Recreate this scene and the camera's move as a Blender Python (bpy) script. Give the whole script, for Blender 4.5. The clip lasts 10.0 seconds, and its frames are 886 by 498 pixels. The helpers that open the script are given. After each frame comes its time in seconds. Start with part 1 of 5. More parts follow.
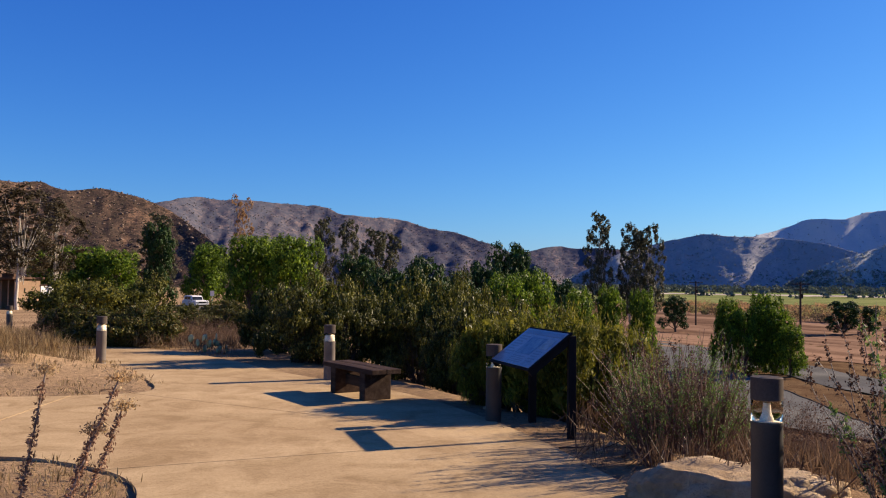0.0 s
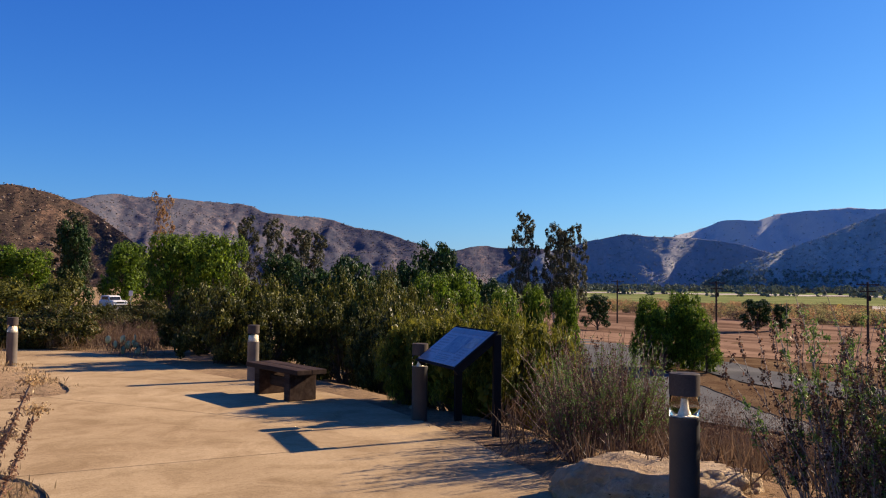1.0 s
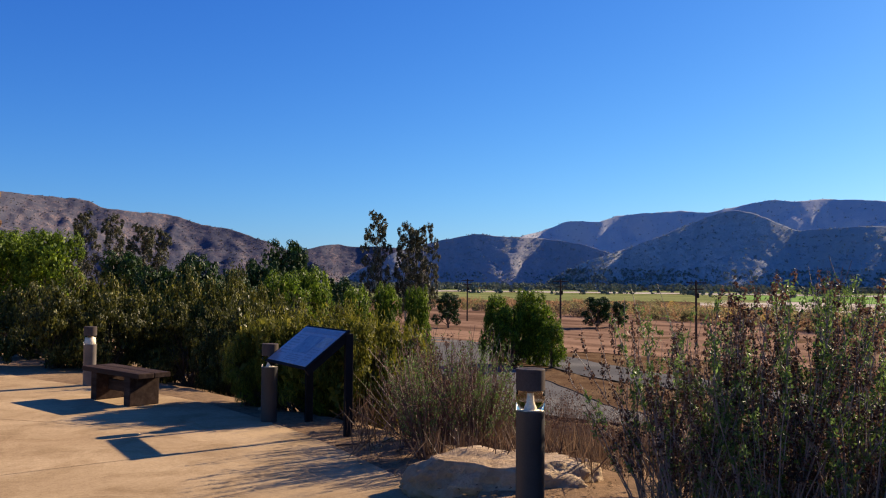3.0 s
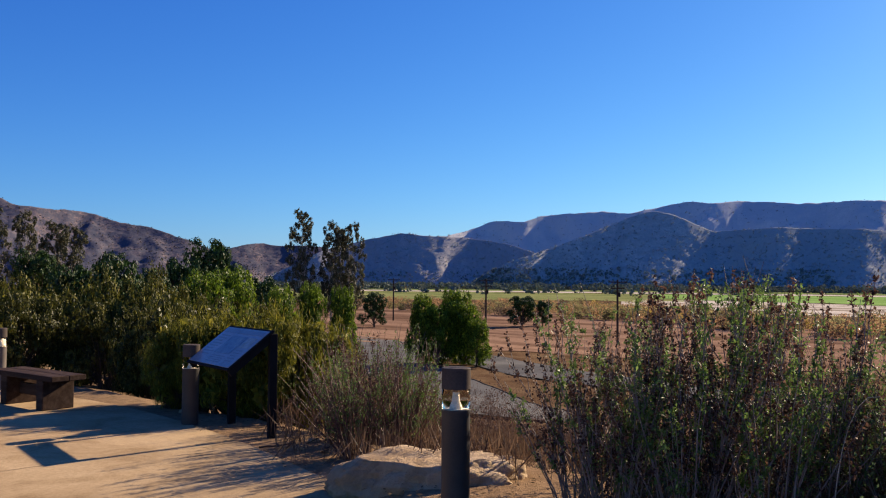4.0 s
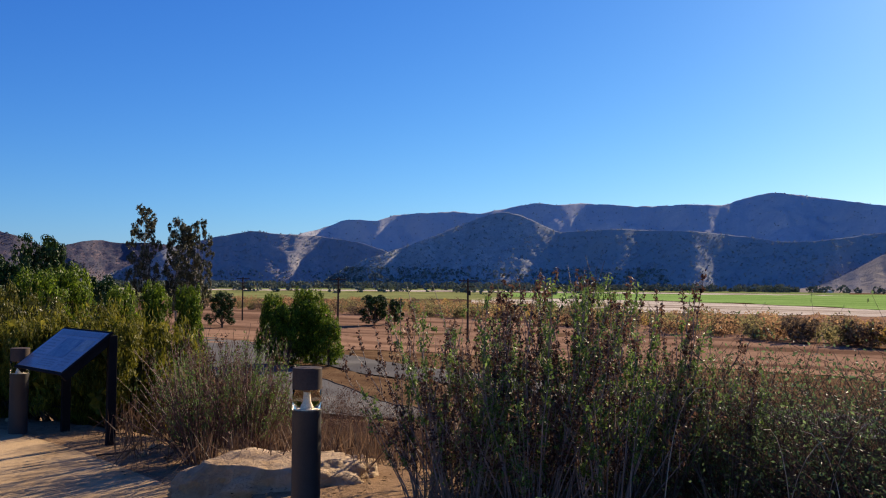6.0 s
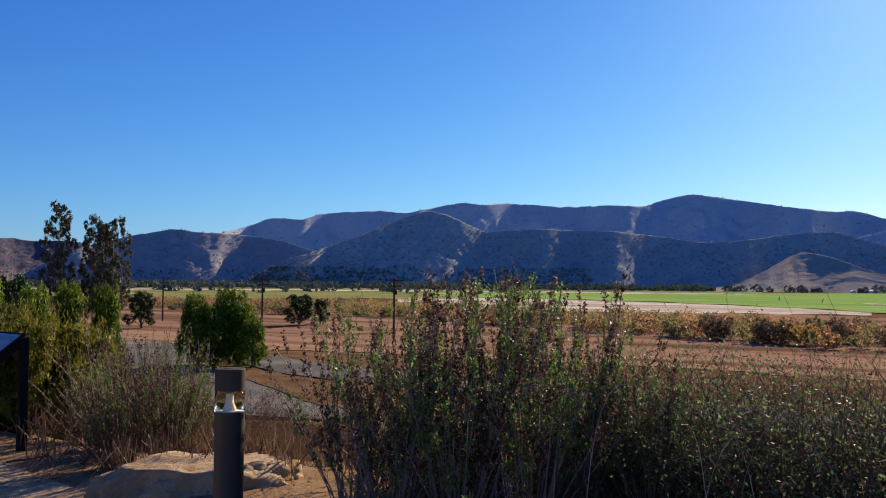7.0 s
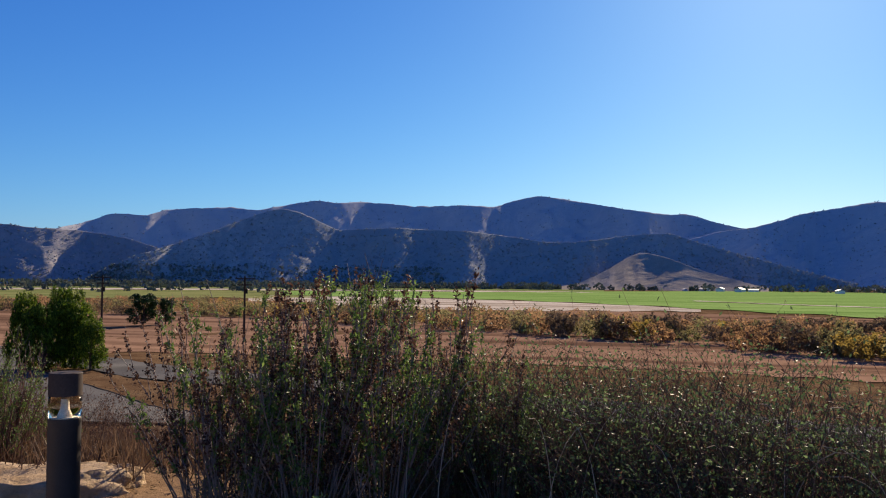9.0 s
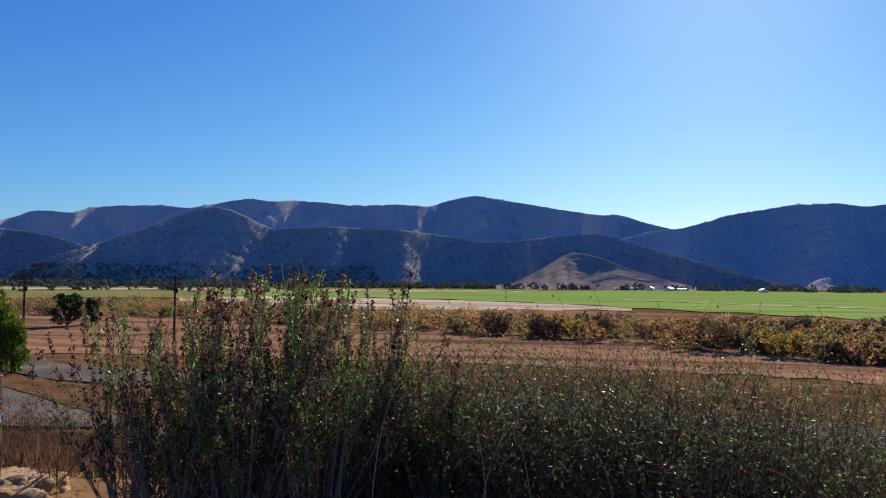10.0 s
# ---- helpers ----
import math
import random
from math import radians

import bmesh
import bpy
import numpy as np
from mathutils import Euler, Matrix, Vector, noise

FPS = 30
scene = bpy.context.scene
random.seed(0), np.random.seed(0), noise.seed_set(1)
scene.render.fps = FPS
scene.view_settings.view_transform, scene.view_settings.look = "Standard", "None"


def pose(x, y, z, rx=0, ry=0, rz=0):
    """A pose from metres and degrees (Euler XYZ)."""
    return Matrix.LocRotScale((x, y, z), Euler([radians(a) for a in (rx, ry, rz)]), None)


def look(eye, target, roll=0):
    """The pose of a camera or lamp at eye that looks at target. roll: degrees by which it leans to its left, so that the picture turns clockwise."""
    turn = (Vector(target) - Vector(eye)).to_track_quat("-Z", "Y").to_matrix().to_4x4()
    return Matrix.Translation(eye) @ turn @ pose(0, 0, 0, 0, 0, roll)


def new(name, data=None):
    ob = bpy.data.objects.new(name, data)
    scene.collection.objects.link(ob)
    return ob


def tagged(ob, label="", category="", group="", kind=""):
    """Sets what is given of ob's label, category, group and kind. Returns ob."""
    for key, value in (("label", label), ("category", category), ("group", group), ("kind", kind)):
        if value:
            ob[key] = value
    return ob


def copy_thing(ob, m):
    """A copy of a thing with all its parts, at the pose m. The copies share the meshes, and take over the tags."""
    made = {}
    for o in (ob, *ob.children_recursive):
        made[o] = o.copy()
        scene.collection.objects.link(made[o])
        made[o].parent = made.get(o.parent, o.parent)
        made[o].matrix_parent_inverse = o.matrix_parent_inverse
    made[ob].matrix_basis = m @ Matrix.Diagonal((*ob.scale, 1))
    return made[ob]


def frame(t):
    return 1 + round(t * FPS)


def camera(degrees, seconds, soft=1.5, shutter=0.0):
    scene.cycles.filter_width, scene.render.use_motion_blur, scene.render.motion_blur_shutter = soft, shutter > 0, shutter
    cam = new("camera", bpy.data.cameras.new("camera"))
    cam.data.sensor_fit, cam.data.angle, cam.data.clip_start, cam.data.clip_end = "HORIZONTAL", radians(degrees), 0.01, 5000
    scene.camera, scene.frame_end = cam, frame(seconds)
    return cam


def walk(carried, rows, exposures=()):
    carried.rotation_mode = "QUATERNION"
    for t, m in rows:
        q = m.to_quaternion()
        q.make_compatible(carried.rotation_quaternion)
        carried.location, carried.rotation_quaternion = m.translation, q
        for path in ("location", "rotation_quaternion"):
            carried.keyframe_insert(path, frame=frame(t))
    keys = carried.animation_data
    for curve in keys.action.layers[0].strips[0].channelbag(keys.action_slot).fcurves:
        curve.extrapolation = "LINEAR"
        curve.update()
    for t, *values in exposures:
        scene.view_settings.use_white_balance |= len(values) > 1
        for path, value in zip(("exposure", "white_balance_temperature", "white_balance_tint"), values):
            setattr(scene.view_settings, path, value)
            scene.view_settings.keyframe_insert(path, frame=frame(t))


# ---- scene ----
cam = camera(55.5, 10.0, soft=1.1)
EYE = 1.65
# the camera stands on the path and turns evenly to its right: seconds, yaw, pitch, roll
ROWS = [
    (0, -0.00, 2.13, -0.61),
    (0.5, -2.48, 2.13, -0.59),
    (1, -5.01, 2.13, -0.56),
    (1.5, -7.49, 2.14, -0.54),
    (2, -10.02, 2.14, -0.52),
    (2.5, -12.53, 2.14, -0.50),
    (4, -20.05, 2.14, -0.46),
    (4.5, -22.55, 2.14, -0.45),
    (5, -25.05, 2.14, -0.44),
    (5.5, -27.55, 2.14, -0.44),
    (7, -35.06, 2.13, -0.43),
    (7.5, -37.56, 2.13, -0.43),
    (8, -40.09, 2.12, -0.44),
    (8.5, -42.57, 2.12, -0.44),
    (9, -44.98, 2.11, -0.45),
    (9.5, -47.30, 2.11, -0.46),
    (10, -49.38, 2.10, -0.47),
]
walk(cam, [(t, pose(0, 0, EYE, 90 + pitch, roll, yaw)) for t, yaw, pitch, roll in ROWS], exposures=((0.0, 1.08), (5.0, 1.02), (10.0, 0.75)))

# ---- daylight: low autumn sun ahead to the right, clear blue sky ----
SUN_AZ, SUN_EL = 68.0, 26.0
world = bpy.data.worlds.new("sky")
scene.world = world
world.use_nodes = True
wn = world.node_tree
sky = wn.nodes.new("ShaderNodeTexSky")
sky.sky_type = "NISHITA"
sky.sun_disc = False
sky.sun_elevation, sky.sun_rotation = radians(SUN_EL), radians(SUN_AZ)
sky.altitude, sky.air_density, sky.dust_density, sky.ozone_density = 150, 1.0, 0.3, 3.0
tint = wn.nodes.new("ShaderNodeMix")
tint.data_type, tint.blend_type = "RGBA", "MULTIPLY"
tint.inputs[0].default_value, tint.inputs[7].default_value = 1.0, (0.395, 0.73, 1.24, 1)
wn.links.new(sky.outputs[0], tint.inputs[6])
split, merge = wn.nodes.new("ShaderNodeSeparateColor"), wn.nodes.new("ShaderNodeCombineColor")
wn.links.new(tint.outputs[2], split.inputs[0])
for k, (power, gain) in enumerate(((1.45, 0.79), (1.15, 0.8), (0.72, 1.72))):
    pw, mu = wn.nodes.new("ShaderNodeMath"), wn.nodes.new("ShaderNodeMath")
    pw.operation, mu.operation = "POWER", "MULTIPLY"
    pw.inputs[1].default_value, mu.inputs[1].default_value = power, gain
    wn.links.new(split.outputs[k], pw.inputs[0])
    wn.links.new(pw.outputs[0], mu.inputs[0])
    wn.links.new(mu.outputs[0], merge.inputs[k])
wn.links.new(merge.outputs[0], wn.nodes["Background"].inputs[0])
wn.nodes["Background"].inputs[1].default_value = 0.054
sun_data = bpy.data.lights.new("sun", "SUN")
sun_data.energy, sun_data.angle, sun_data.color = 5.0, radians(0.53), (1.0, 0.8, 0.58)
sun = new("sun", sun_data)
sa, se = radians(SUN_AZ), radians(SUN_EL)
sun.matrix_world = look((300 * math.sin(sa) * math.cos(se), 300 * math.cos(sa) * math.cos(se), 300 * math.sin(se)), (0, 0, 0))


# ---- materials ----
def material(name, build, rough=0.8, metal=0.0):
    m = bpy.data.materials.new(name)
    m.use_nodes = True
    nt = m.node_tree
    bsdf = nt.nodes["Principled BSDF"]
    bsdf.inputs["Roughness"].default_value, bsdf.inputs["Metallic"].default_value = rough, metal
    bsdf.inputs["Specular IOR Level"].default_value = 0.5 if rough < 0.7 else 0.06 if rough < 0.9 else 0.0
    build(nt, bsdf)
    return m


def coords(nt, scale=(1, 1, 1)):
    tc = nt.nodes.new("ShaderNodeTexCoord")
    mp = nt.nodes.new("ShaderNodeMapping")
    mp.inputs["Scale"].default_value = scale
    nt.links.new(tc.outputs["Object"], mp.inputs[0])
    return mp.outputs[0]


def noise_tex(nt, vec, scale, detail=6, rough=0.6, distortion=0.0):
    n = nt.nodes.new("ShaderNodeTexNoise")
    n.inputs["Scale"].default_value, n.inputs["Detail"].default_value = scale, detail
    n.inputs["Roughness"].default_value, n.inputs["Distortion"].default_value = rough, distortion
    nt.links.new(vec, n.inputs["Vector"])
    return n.outputs["Fac"]


def ramp(nt, fac, stops):
    r = nt.nodes.new("ShaderNodeValToRGB")
    while len(r.color_ramp.elements) < len(stops):
        r.color_ramp.elements.new(0.5)
    for e, (p, c) in zip(r.color_ramp.elements, stops):
        e.position, e.color = p, (*c, 1)
    nt.links.new(fac, r.inputs[0])
    return r.outputs[0]


def mix(nt, fac, a, b, mode="MIX"):
    n = nt.nodes.new("ShaderNodeMix")
    n.data_type, n.blend_type = "RGBA", mode
    for sock, v in ((n.inputs[0], fac), (n.inputs[6], a), (n.inputs[7], b)):
        if isinstance(v, (int, float)):
            sock.default_value = v
        elif isinstance(v, tuple):
            sock.default_value = (*v, 1)
        else:
            nt.links.new(v, sock)
    return n.outputs[2]


def bump(nt, bsdf, height, strength=0.5, distance=0.02):
    b = nt.nodes.new("ShaderNodeBump")
    b.inputs["Strength"].default_value, b.inputs["Distance"].default_value = strength, distance
    nt.links.new(height, b.inputs["Height"])
    nt.links.new(b.outputs[0], bsdf.inputs["Normal"])


def two_scale(name, dark, mid, light, big, small, rough=0.85, relief=0.4, dist=0.02, metal=0.0, stretch=(1, 1, 1)):
    """Colour that varies at two scales, with a fine relief."""
    def build(nt, bsdf):
        v = coords(nt, stretch)
        a = noise_tex(nt, v, big, 4, 0.6, 0.3)
        b = noise_tex(nt, v, small, 8, 0.7)
        base = ramp(nt, a, [(0.3, dark), (0.5, mid), (0.72, light)])
        grain = ramp(nt, b, [(0.25, (0.45, 0.45, 0.45)), (0.6, (1, 1, 1))])
        nt.links.new(mix(nt, 0.6, base, grain, "MULTIPLY"), bsdf.inputs["Base Color"])
        bump(nt, bsdf, b, relief, dist)
    return material(name, build, rough, metal)


def leaf_material(name, dark, mid, light, translucency=0.35, rough=0.5, gloss=0.15):
    """Leaves: every leaf its own shade, some light passing through."""
    m = bpy.data.materials.new(name)
    m.use_nodes = True
    nt = m.node_tree
    out, bsdf = nt.nodes["Material Output"], nt.nodes["Principled BSDF"]
    g = nt.nodes.new("ShaderNodeNewGeometry")
    col = ramp(nt, g.outputs["Random Per Island"], [(0.0, dark), (0.65, mid), (1.0, light)])
    v = coords(nt)
    patch = ramp(nt, noise_tex(nt, v, 1.3, 2), [(0.3, (0.75, 0.77, 0.75)), (0.7, (1.1, 1.06, 1.0))])
    col = mix(nt, 0.8, col, patch, "MULTIPLY")
    fine = noise_tex(nt, v, 14.0, 3, 0.7)
    col = mix(nt, 0.7, col, ramp(nt, fine, [(0.35, (0.68, 0.7, 0.68)), (0.62, (1.3, 1.28, 1.2))]), "MULTIPLY")
    nt.links.new(col, bsdf.inputs["Base Color"])
    bsdf.inputs["Roughness"].default_value, bsdf.inputs["Specular IOR Level"].default_value = rough, gloss
    tr = nt.nodes.new("ShaderNodeBsdfTranslucent")
    nt.links.new(col, tr.inputs["Color"])
    mx = nt.nodes.new("ShaderNodeMixShader")
    mx.inputs[0].default_value = translucency
    nt.links.new(bsdf.outputs[0], mx.inputs[1])
    nt.links.new(tr.outputs[0], mx.inputs[2])
    nt.links.new(mx.outputs[0], out.inputs["Surface"])
    return m


def ground_build(nt, bsdf):
    v = coords(nt)
    big = noise_tex(nt, v, 0.25, 5, 0.6, 0.4)
    fine = noise_tex(nt, v, 9.0, 8, 0.75)
    grit = noise_tex(nt, v, 60.0, 4, 0.7)
    sep = nt.nodes.new("ShaderNodeSeparateXYZ")
    nt.links.new(v, sep.inputs[0])
    rim = nt.nodes.new("ShaderNodeMath")
    rim.operation = "MULTIPLY_ADD"
    rim.inputs[1].default_value, rim.inputs[2].default_value = -0.3, 0.0
    nt.links.new(sep.outputs[0], rim.inputs[0])
    loam = ramp(nt, big, [(0.3, (0.085, 0.052, 0.03)), (0.5, (0.14, 0.09, 0.052)), (0.7, (0.2, 0.14, 0.08))])
    granite = ramp(nt, big, [(0.3, (0.25, 0.165, 0.1)), (0.5, (0.34, 0.235, 0.14)), (0.7, (0.42, 0.3, 0.18))])
    span = nt.nodes.new("ShaderNodeVectorMath")
    span.operation = "LENGTH"
    nt.links.new(v, span.inputs[0])
    near = nt.nodes.new("ShaderNodeMapRange")
    near.inputs["From Min"].default_value, near.inputs["From Max"].default_value = 9.0, 18.0
    near.inputs["To Min"].default_value, near.inputs["To Max"].default_value = 0.85, 0.0
    nt.links.new(span.outputs["Value"], near.inputs["Value"])
    most = nt.nodes.new("ShaderNodeMath")
    most.operation = "MAXIMUM"
    nt.links.new(rim.outputs[0], most.inputs[0])
    nt.links.new(near.outputs[0], most.inputs[1])
    base = mix(nt, most.outputs[0], loam, granite)
    rim.use_clamp = True
    col = mix(nt, 0.7, base, ramp(nt, fine, [(0.3, (0.35, 0.33, 0.3)), (0.6, (1.1, 1.05, 1.0))]), "MULTIPLY")
    col = mix(nt, 0.4, col, ramp(nt, grit, [(0.35, (0.5, 0.5, 0.5)), (0.6, (1.2, 1.2, 1.2))]), "MULTIPLY")
    nt.links.new(col, bsdf.inputs["Base Color"])
    bump(nt, bsdf, fine, 0.7, 0.05)


def field_build(dark, light, row):
    def build(nt, bsdf):
        v = coords(nt)
        w = nt.nodes.new("ShaderNodeTexWave")
        w.inputs["Scale"].default_value, w.inputs["Distortion"].default_value = row, 1.5
        w.inputs["Detail"].default_value = 3
        mp = nt.nodes.new("ShaderNodeMapping")
        mp.inputs["Rotation"].default_value = (0, 0, radians(-30))
        nt.links.new(v, mp.inputs[0])
        nt.links.new(mp.outputs[0], w.inputs["Vector"])
        st = nt.nodes.new("ShaderNodeMapping")
        st.inputs["Scale"].default_value = (1.0, 0.09, 1.0)
        nt.links.new(mp.outputs[0], st.inputs[0])
        big = noise_tex(nt, st.outputs[0], 0.07, 7, 0.65, 0.3)
        base = ramp(nt, big, [(0.42, dark), (0.57, light)])
        fine = noise_tex(nt, v, 0.8, 6, 0.7)
        col = mix(nt, 0.15, base, ramp(nt, w.outputs["Fac"], [(0.2, (0.5, 0.5, 0.5)), (0.8, (1.1, 1.1, 1.1))]), "MULTIPLY")
        col = mix(nt, 0.5, col, ramp(nt, fine, [(0.3, (0.6, 0.6, 0.6)), (0.6, (1.1, 1.1, 1.1))]), "MULTIPLY")
        nt.links.new(col, bsdf.inputs["Base Color"])
        bump(nt, bsdf, fine, 0.6, 0.3)
    return build


def mountain_build(brush, soil, rock, amount, cover=0.37, grain=1.0):
    """Chaparral slopes: brush thick in the gullies and thin on the ribs, with bare soil and pale rocks between."""
    def build(nt, bsdf):
        v = coords(nt)
        tc = nt.nodes.new("ShaderNodeTexCoord")
        mp = nt.nodes.new("ShaderNodeMapping")
        mp.inputs["Scale"].default_value = (1.0, 0.3, 1.0)
        nt.links.new(tc.outputs["UV"], mp.inputs[0])
        down = mp.outputs[0]
        wide = noise_tex(nt, down, 0.008 * grain, 5, 0.6, 0.8)
        ribs = noise_tex(nt, down, 0.03 * grain, 6, 0.65, 0.5)
        med = noise_tex(nt, v, 0.07 * grain, 8, 0.78)
        spots = noise_tex(nt, v, 0.2 * grain, 5, 0.75)
        base = mix(nt, ramp(nt, wide, [(0.38, (0, 0, 0)), (0.62, (0.8, 0.8, 0.8))]), soil, brush)
        base = mix(nt, ramp(nt, ribs, [(0.42, (0, 0, 0)), (0.6, (0.75, 0.75, 0.75))]), base, brush)
        base = mix(nt, ramp(nt, med, [(cover, (0, 0, 0)), (cover + 0.1, (0.9, 0.9, 0.9))]), base, brush)
        base = mix(nt, ramp(nt, noise_tex(nt, v, 0.45 * grain, 4, 0.7), [(0.5, (0, 0, 0)), (0.57, (0.8, 0.8, 0.8))]), base, brush)
        base = mix(nt, ramp(nt, spots, [(0.6, (0, 0, 0)), (0.7, (amount, amount, amount))]), base, rock)
        nt.links.new(base, bsdf.inputs["Base Color"])
        bump(nt, bsdf, med, 0.5, 2.2 / grain)
    return build


def paving_build(nt, bsdf):
    v = coords(nt)
    oi = nt.nodes.new("ShaderNodeObjectInfo")
    big = noise_tex(nt, v, 0.5, 5, 0.6, 0.6)
    fine = noise_tex(nt, v, 35.0, 6, 0.8)
    stain = noise_tex(nt, v, 1.7, 6, 0.65, 0.8)
    base = ramp(nt, big, [(0.3, (0.36, 0.257, 0.15)), (0.55, (0.435, 0.32, 0.19)), (0.75, (0.5, 0.377, 0.232))])
    col = mix(nt, 0.75, base, ramp(nt, stain, [(0.35, (0.7, 0.66, 0.6)), (0.55, (1.04, 1.03, 1.0))]), "MULTIPLY")
    worn = noise_tex(nt, coords(nt, (0.35, 1.0, 1.0)), 0.9, 3, 0.5, 1.4)
    col = mix(nt, 0.35, col, ramp(nt, worn, [(0.4, (0.78, 0.75, 0.71)), (0.56, (1.06, 1.05, 1.02))]), "MULTIPLY")
    speck = noise_tex(nt, v, 110.0, 2, 0.5)
    col = mix(nt, 0.6, col, ramp(nt, speck, [(0.3, (0.45, 0.42, 0.4)), (0.42, (1, 1, 1)), (0.7, (1.12, 1.12, 1.12))]), "MULTIPLY")
    col = mix(nt, 0.55, col, ramp(nt, fine, [(0.3, (0.55, 0.53, 0.5)), (0.55, (1, 1, 1)), (0.8, (1.2, 1.2, 1.2))]), "MULTIPLY")
    tone = ramp(nt, oi.outputs["Random"], [(0.0, (0.94, 0.94, 0.93)), (1.0, (1.05, 1.04, 1.03))])
    nt.links.new(mix(nt, 1.0, col, tone, "MULTIPLY"), bsdf.inputs["Base Color"])
    bump(nt, bsdf, fine, 0.5, 0.006)


M_GROUND = material("dry_earth", ground_build, 0.95)
M_PAVING = material("tan_exposed_concrete", paving_build, 0.9)
M_ASPHALT = two_scale("grey_asphalt", (0.09, 0.088, 0.085), (0.13, 0.127, 0.12), (0.17, 0.165, 0.155), 0.15, 8, 0.9, 0.3)
M_CURB = two_scale("asphalt_berm", (0.02, 0.02, 0.02), (0.03, 0.03, 0.028), (0.05, 0.05, 0.045), 0.5, 8)
M_BROWN_FIELD = material("ploughed_earth", field_build((0.13, 0.078, 0.052), (0.28, 0.175, 0.115), 0.16), 0.95)
M_GREEN_FIELD = material("green_crop", field_build((0.15, 0.26, 0.065), (0.24, 0.37, 0.11), 0.05), 0.9)
M_PALE_FIELD = material("pale_stubble", field_build((0.3, 0.25, 0.19), (0.6, 0.54, 0.45), 0.03), 0.95)
M_PASTURE = material("yellow_green_pasture", field_build((0.13, 0.17, 0.06), (0.21, 0.25, 0.095), 0.05), 0.9)
M_OLIVE_FIELD = material("olive_pasture", field_build((0.14, 0.17, 0.06), (0.24, 0.25, 0.1), 0.04), 0.95)
M_HILL = material("rocky_brown_hill", mountain_build((0.045, 0.034, 0.029), (0.27, 0.16, 0.1), (0.5, 0.37, 0.26), 0.9, 0.45, 3.0), 0.95)
# Haze is put into these base colours: bluish, or raised towards pale.
M_RANGE = material("hazed_far_chaparral", mountain_build((0.075, 0.08, 0.105), (0.28, 0.2, 0.175), (0.36, 0.28, 0.25), 0.5, 0.43), 0.95)
M_SPUR_HAZE = material("hazed_wooded_chaparral", mountain_build((0.3, 0.33, 0.325), (0.5, 0.465, 0.42), (0.56, 0.51, 0.45), 0.5, 0.47), 0.95)
M_BLUE_HAZE = material("hazed_far_brush", mountain_build((0.43, 0.45, 0.465), (0.58, 0.555, 0.53), (0.6, 0.57, 0.53), 0.4, 0.47), 0.95)
M_MID_HAZE = material("hazed_mid_chaparral", mountain_build((0.28, 0.285, 0.285), (0.44, 0.385, 0.36), (0.48, 0.42, 0.385), 0.5, 0.47), 0.95)
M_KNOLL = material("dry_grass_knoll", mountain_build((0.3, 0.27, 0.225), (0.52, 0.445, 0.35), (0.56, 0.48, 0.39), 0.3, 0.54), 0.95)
# One bollard paint twice: darkened for posts in shade, lightened for sunlit ones.
M_BRONZE = two_scale("bronze_paint", (0.026, 0.023, 0.022), (0.036, 0.032, 0.03), (0.052, 0.046, 0.042), 3, 90, 0.62, 0.1, 0.002)
M_POST_SUNLIT = two_scale("sunlit_brown_paint", (0.11, 0.088, 0.07), (0.15, 0.122, 0.1), (0.19, 0.158, 0.13), 3, 90, 0.62, 0.1, 0.002)
M_CAP = two_scale("brown_cap_paint", (0.06, 0.047, 0.039), (0.08, 0.063, 0.052), (0.105, 0.083, 0.068), 3, 90, 0.7, 0.15, 0.002)
M_BLACK = two_scale("black_powder_coat", (0.008, 0.008, 0.009), (0.012, 0.012, 0.013), (0.016, 0.016, 0.018), 3, 120, 0.72, 0.1, 0.001)
M_WOOD = two_scale("weathered_dark_wood", (0.03, 0.017, 0.012), (0.05, 0.031, 0.022), (0.085, 0.056, 0.04), 3, 30, 0.75, 0.6, 0.006, stretch=(0.5, 4, 4))
M_SHELL = two_scale("white_socket", (0.6, 0.54, 0.44), (0.7, 0.64, 0.54), (0.8, 0.74, 0.64), 5, 60, 0.85, 0.05)
M_ROCK = two_scale("sandstone", (0.4, 0.275, 0.16), (0.57, 0.415, 0.26), (0.7, 0.545, 0.375), 2.5, 16, 0.9, 1.0, 0.08)
M_HILLROCK = two_scale("brown_granite", (0.18, 0.125, 0.09), (0.27, 0.195, 0.145), (0.36, 0.27, 0.2), 0.5, 3, 0.95)
M_BARK = two_scale("grey_brown_bark", (0.07, 0.05, 0.035), (0.12, 0.09, 0.065), (0.2, 0.155, 0.12), 2, 20, 0.95, 0.8, 0.03, stretch=(3, 3, 0.6))
M_PALE_BARK = two_scale("pale_bark", (0.3, 0.26, 0.21), (0.5, 0.45, 0.38), (0.62, 0.58, 0.5), 1.5, 12, 0.9, 0.5, 0.03, stretch=(3, 3, 0.5))
M_POLE = two_scale("creosote_pole", (0.035, 0.025, 0.02), (0.055, 0.042, 0.032), (0.08, 0.06, 0.05), 1, 12)
M_STEM = two_scale("dry_brown_stem", (0.11, 0.08, 0.07), (0.2, 0.15, 0.13), (0.36, 0.28, 0.25), 4, 40, 0.55)
M_TWIG = two_scale("red_brown_twig", (0.07, 0.03, 0.022), (0.13, 0.058, 0.042), (0.24, 0.13, 0.1), 4, 40, 0.6)
M_GREY_STEM = two_scale("grey_twig", (0.075, 0.047, 0.035), (0.125, 0.08, 0.06), (0.23, 0.16, 0.12), 4, 40)
M_WALL = two_scale("tan_block", (0.26, 0.17, 0.11), (0.31, 0.21, 0.14), (0.36, 0.25, 0.17), 0.6, 8)
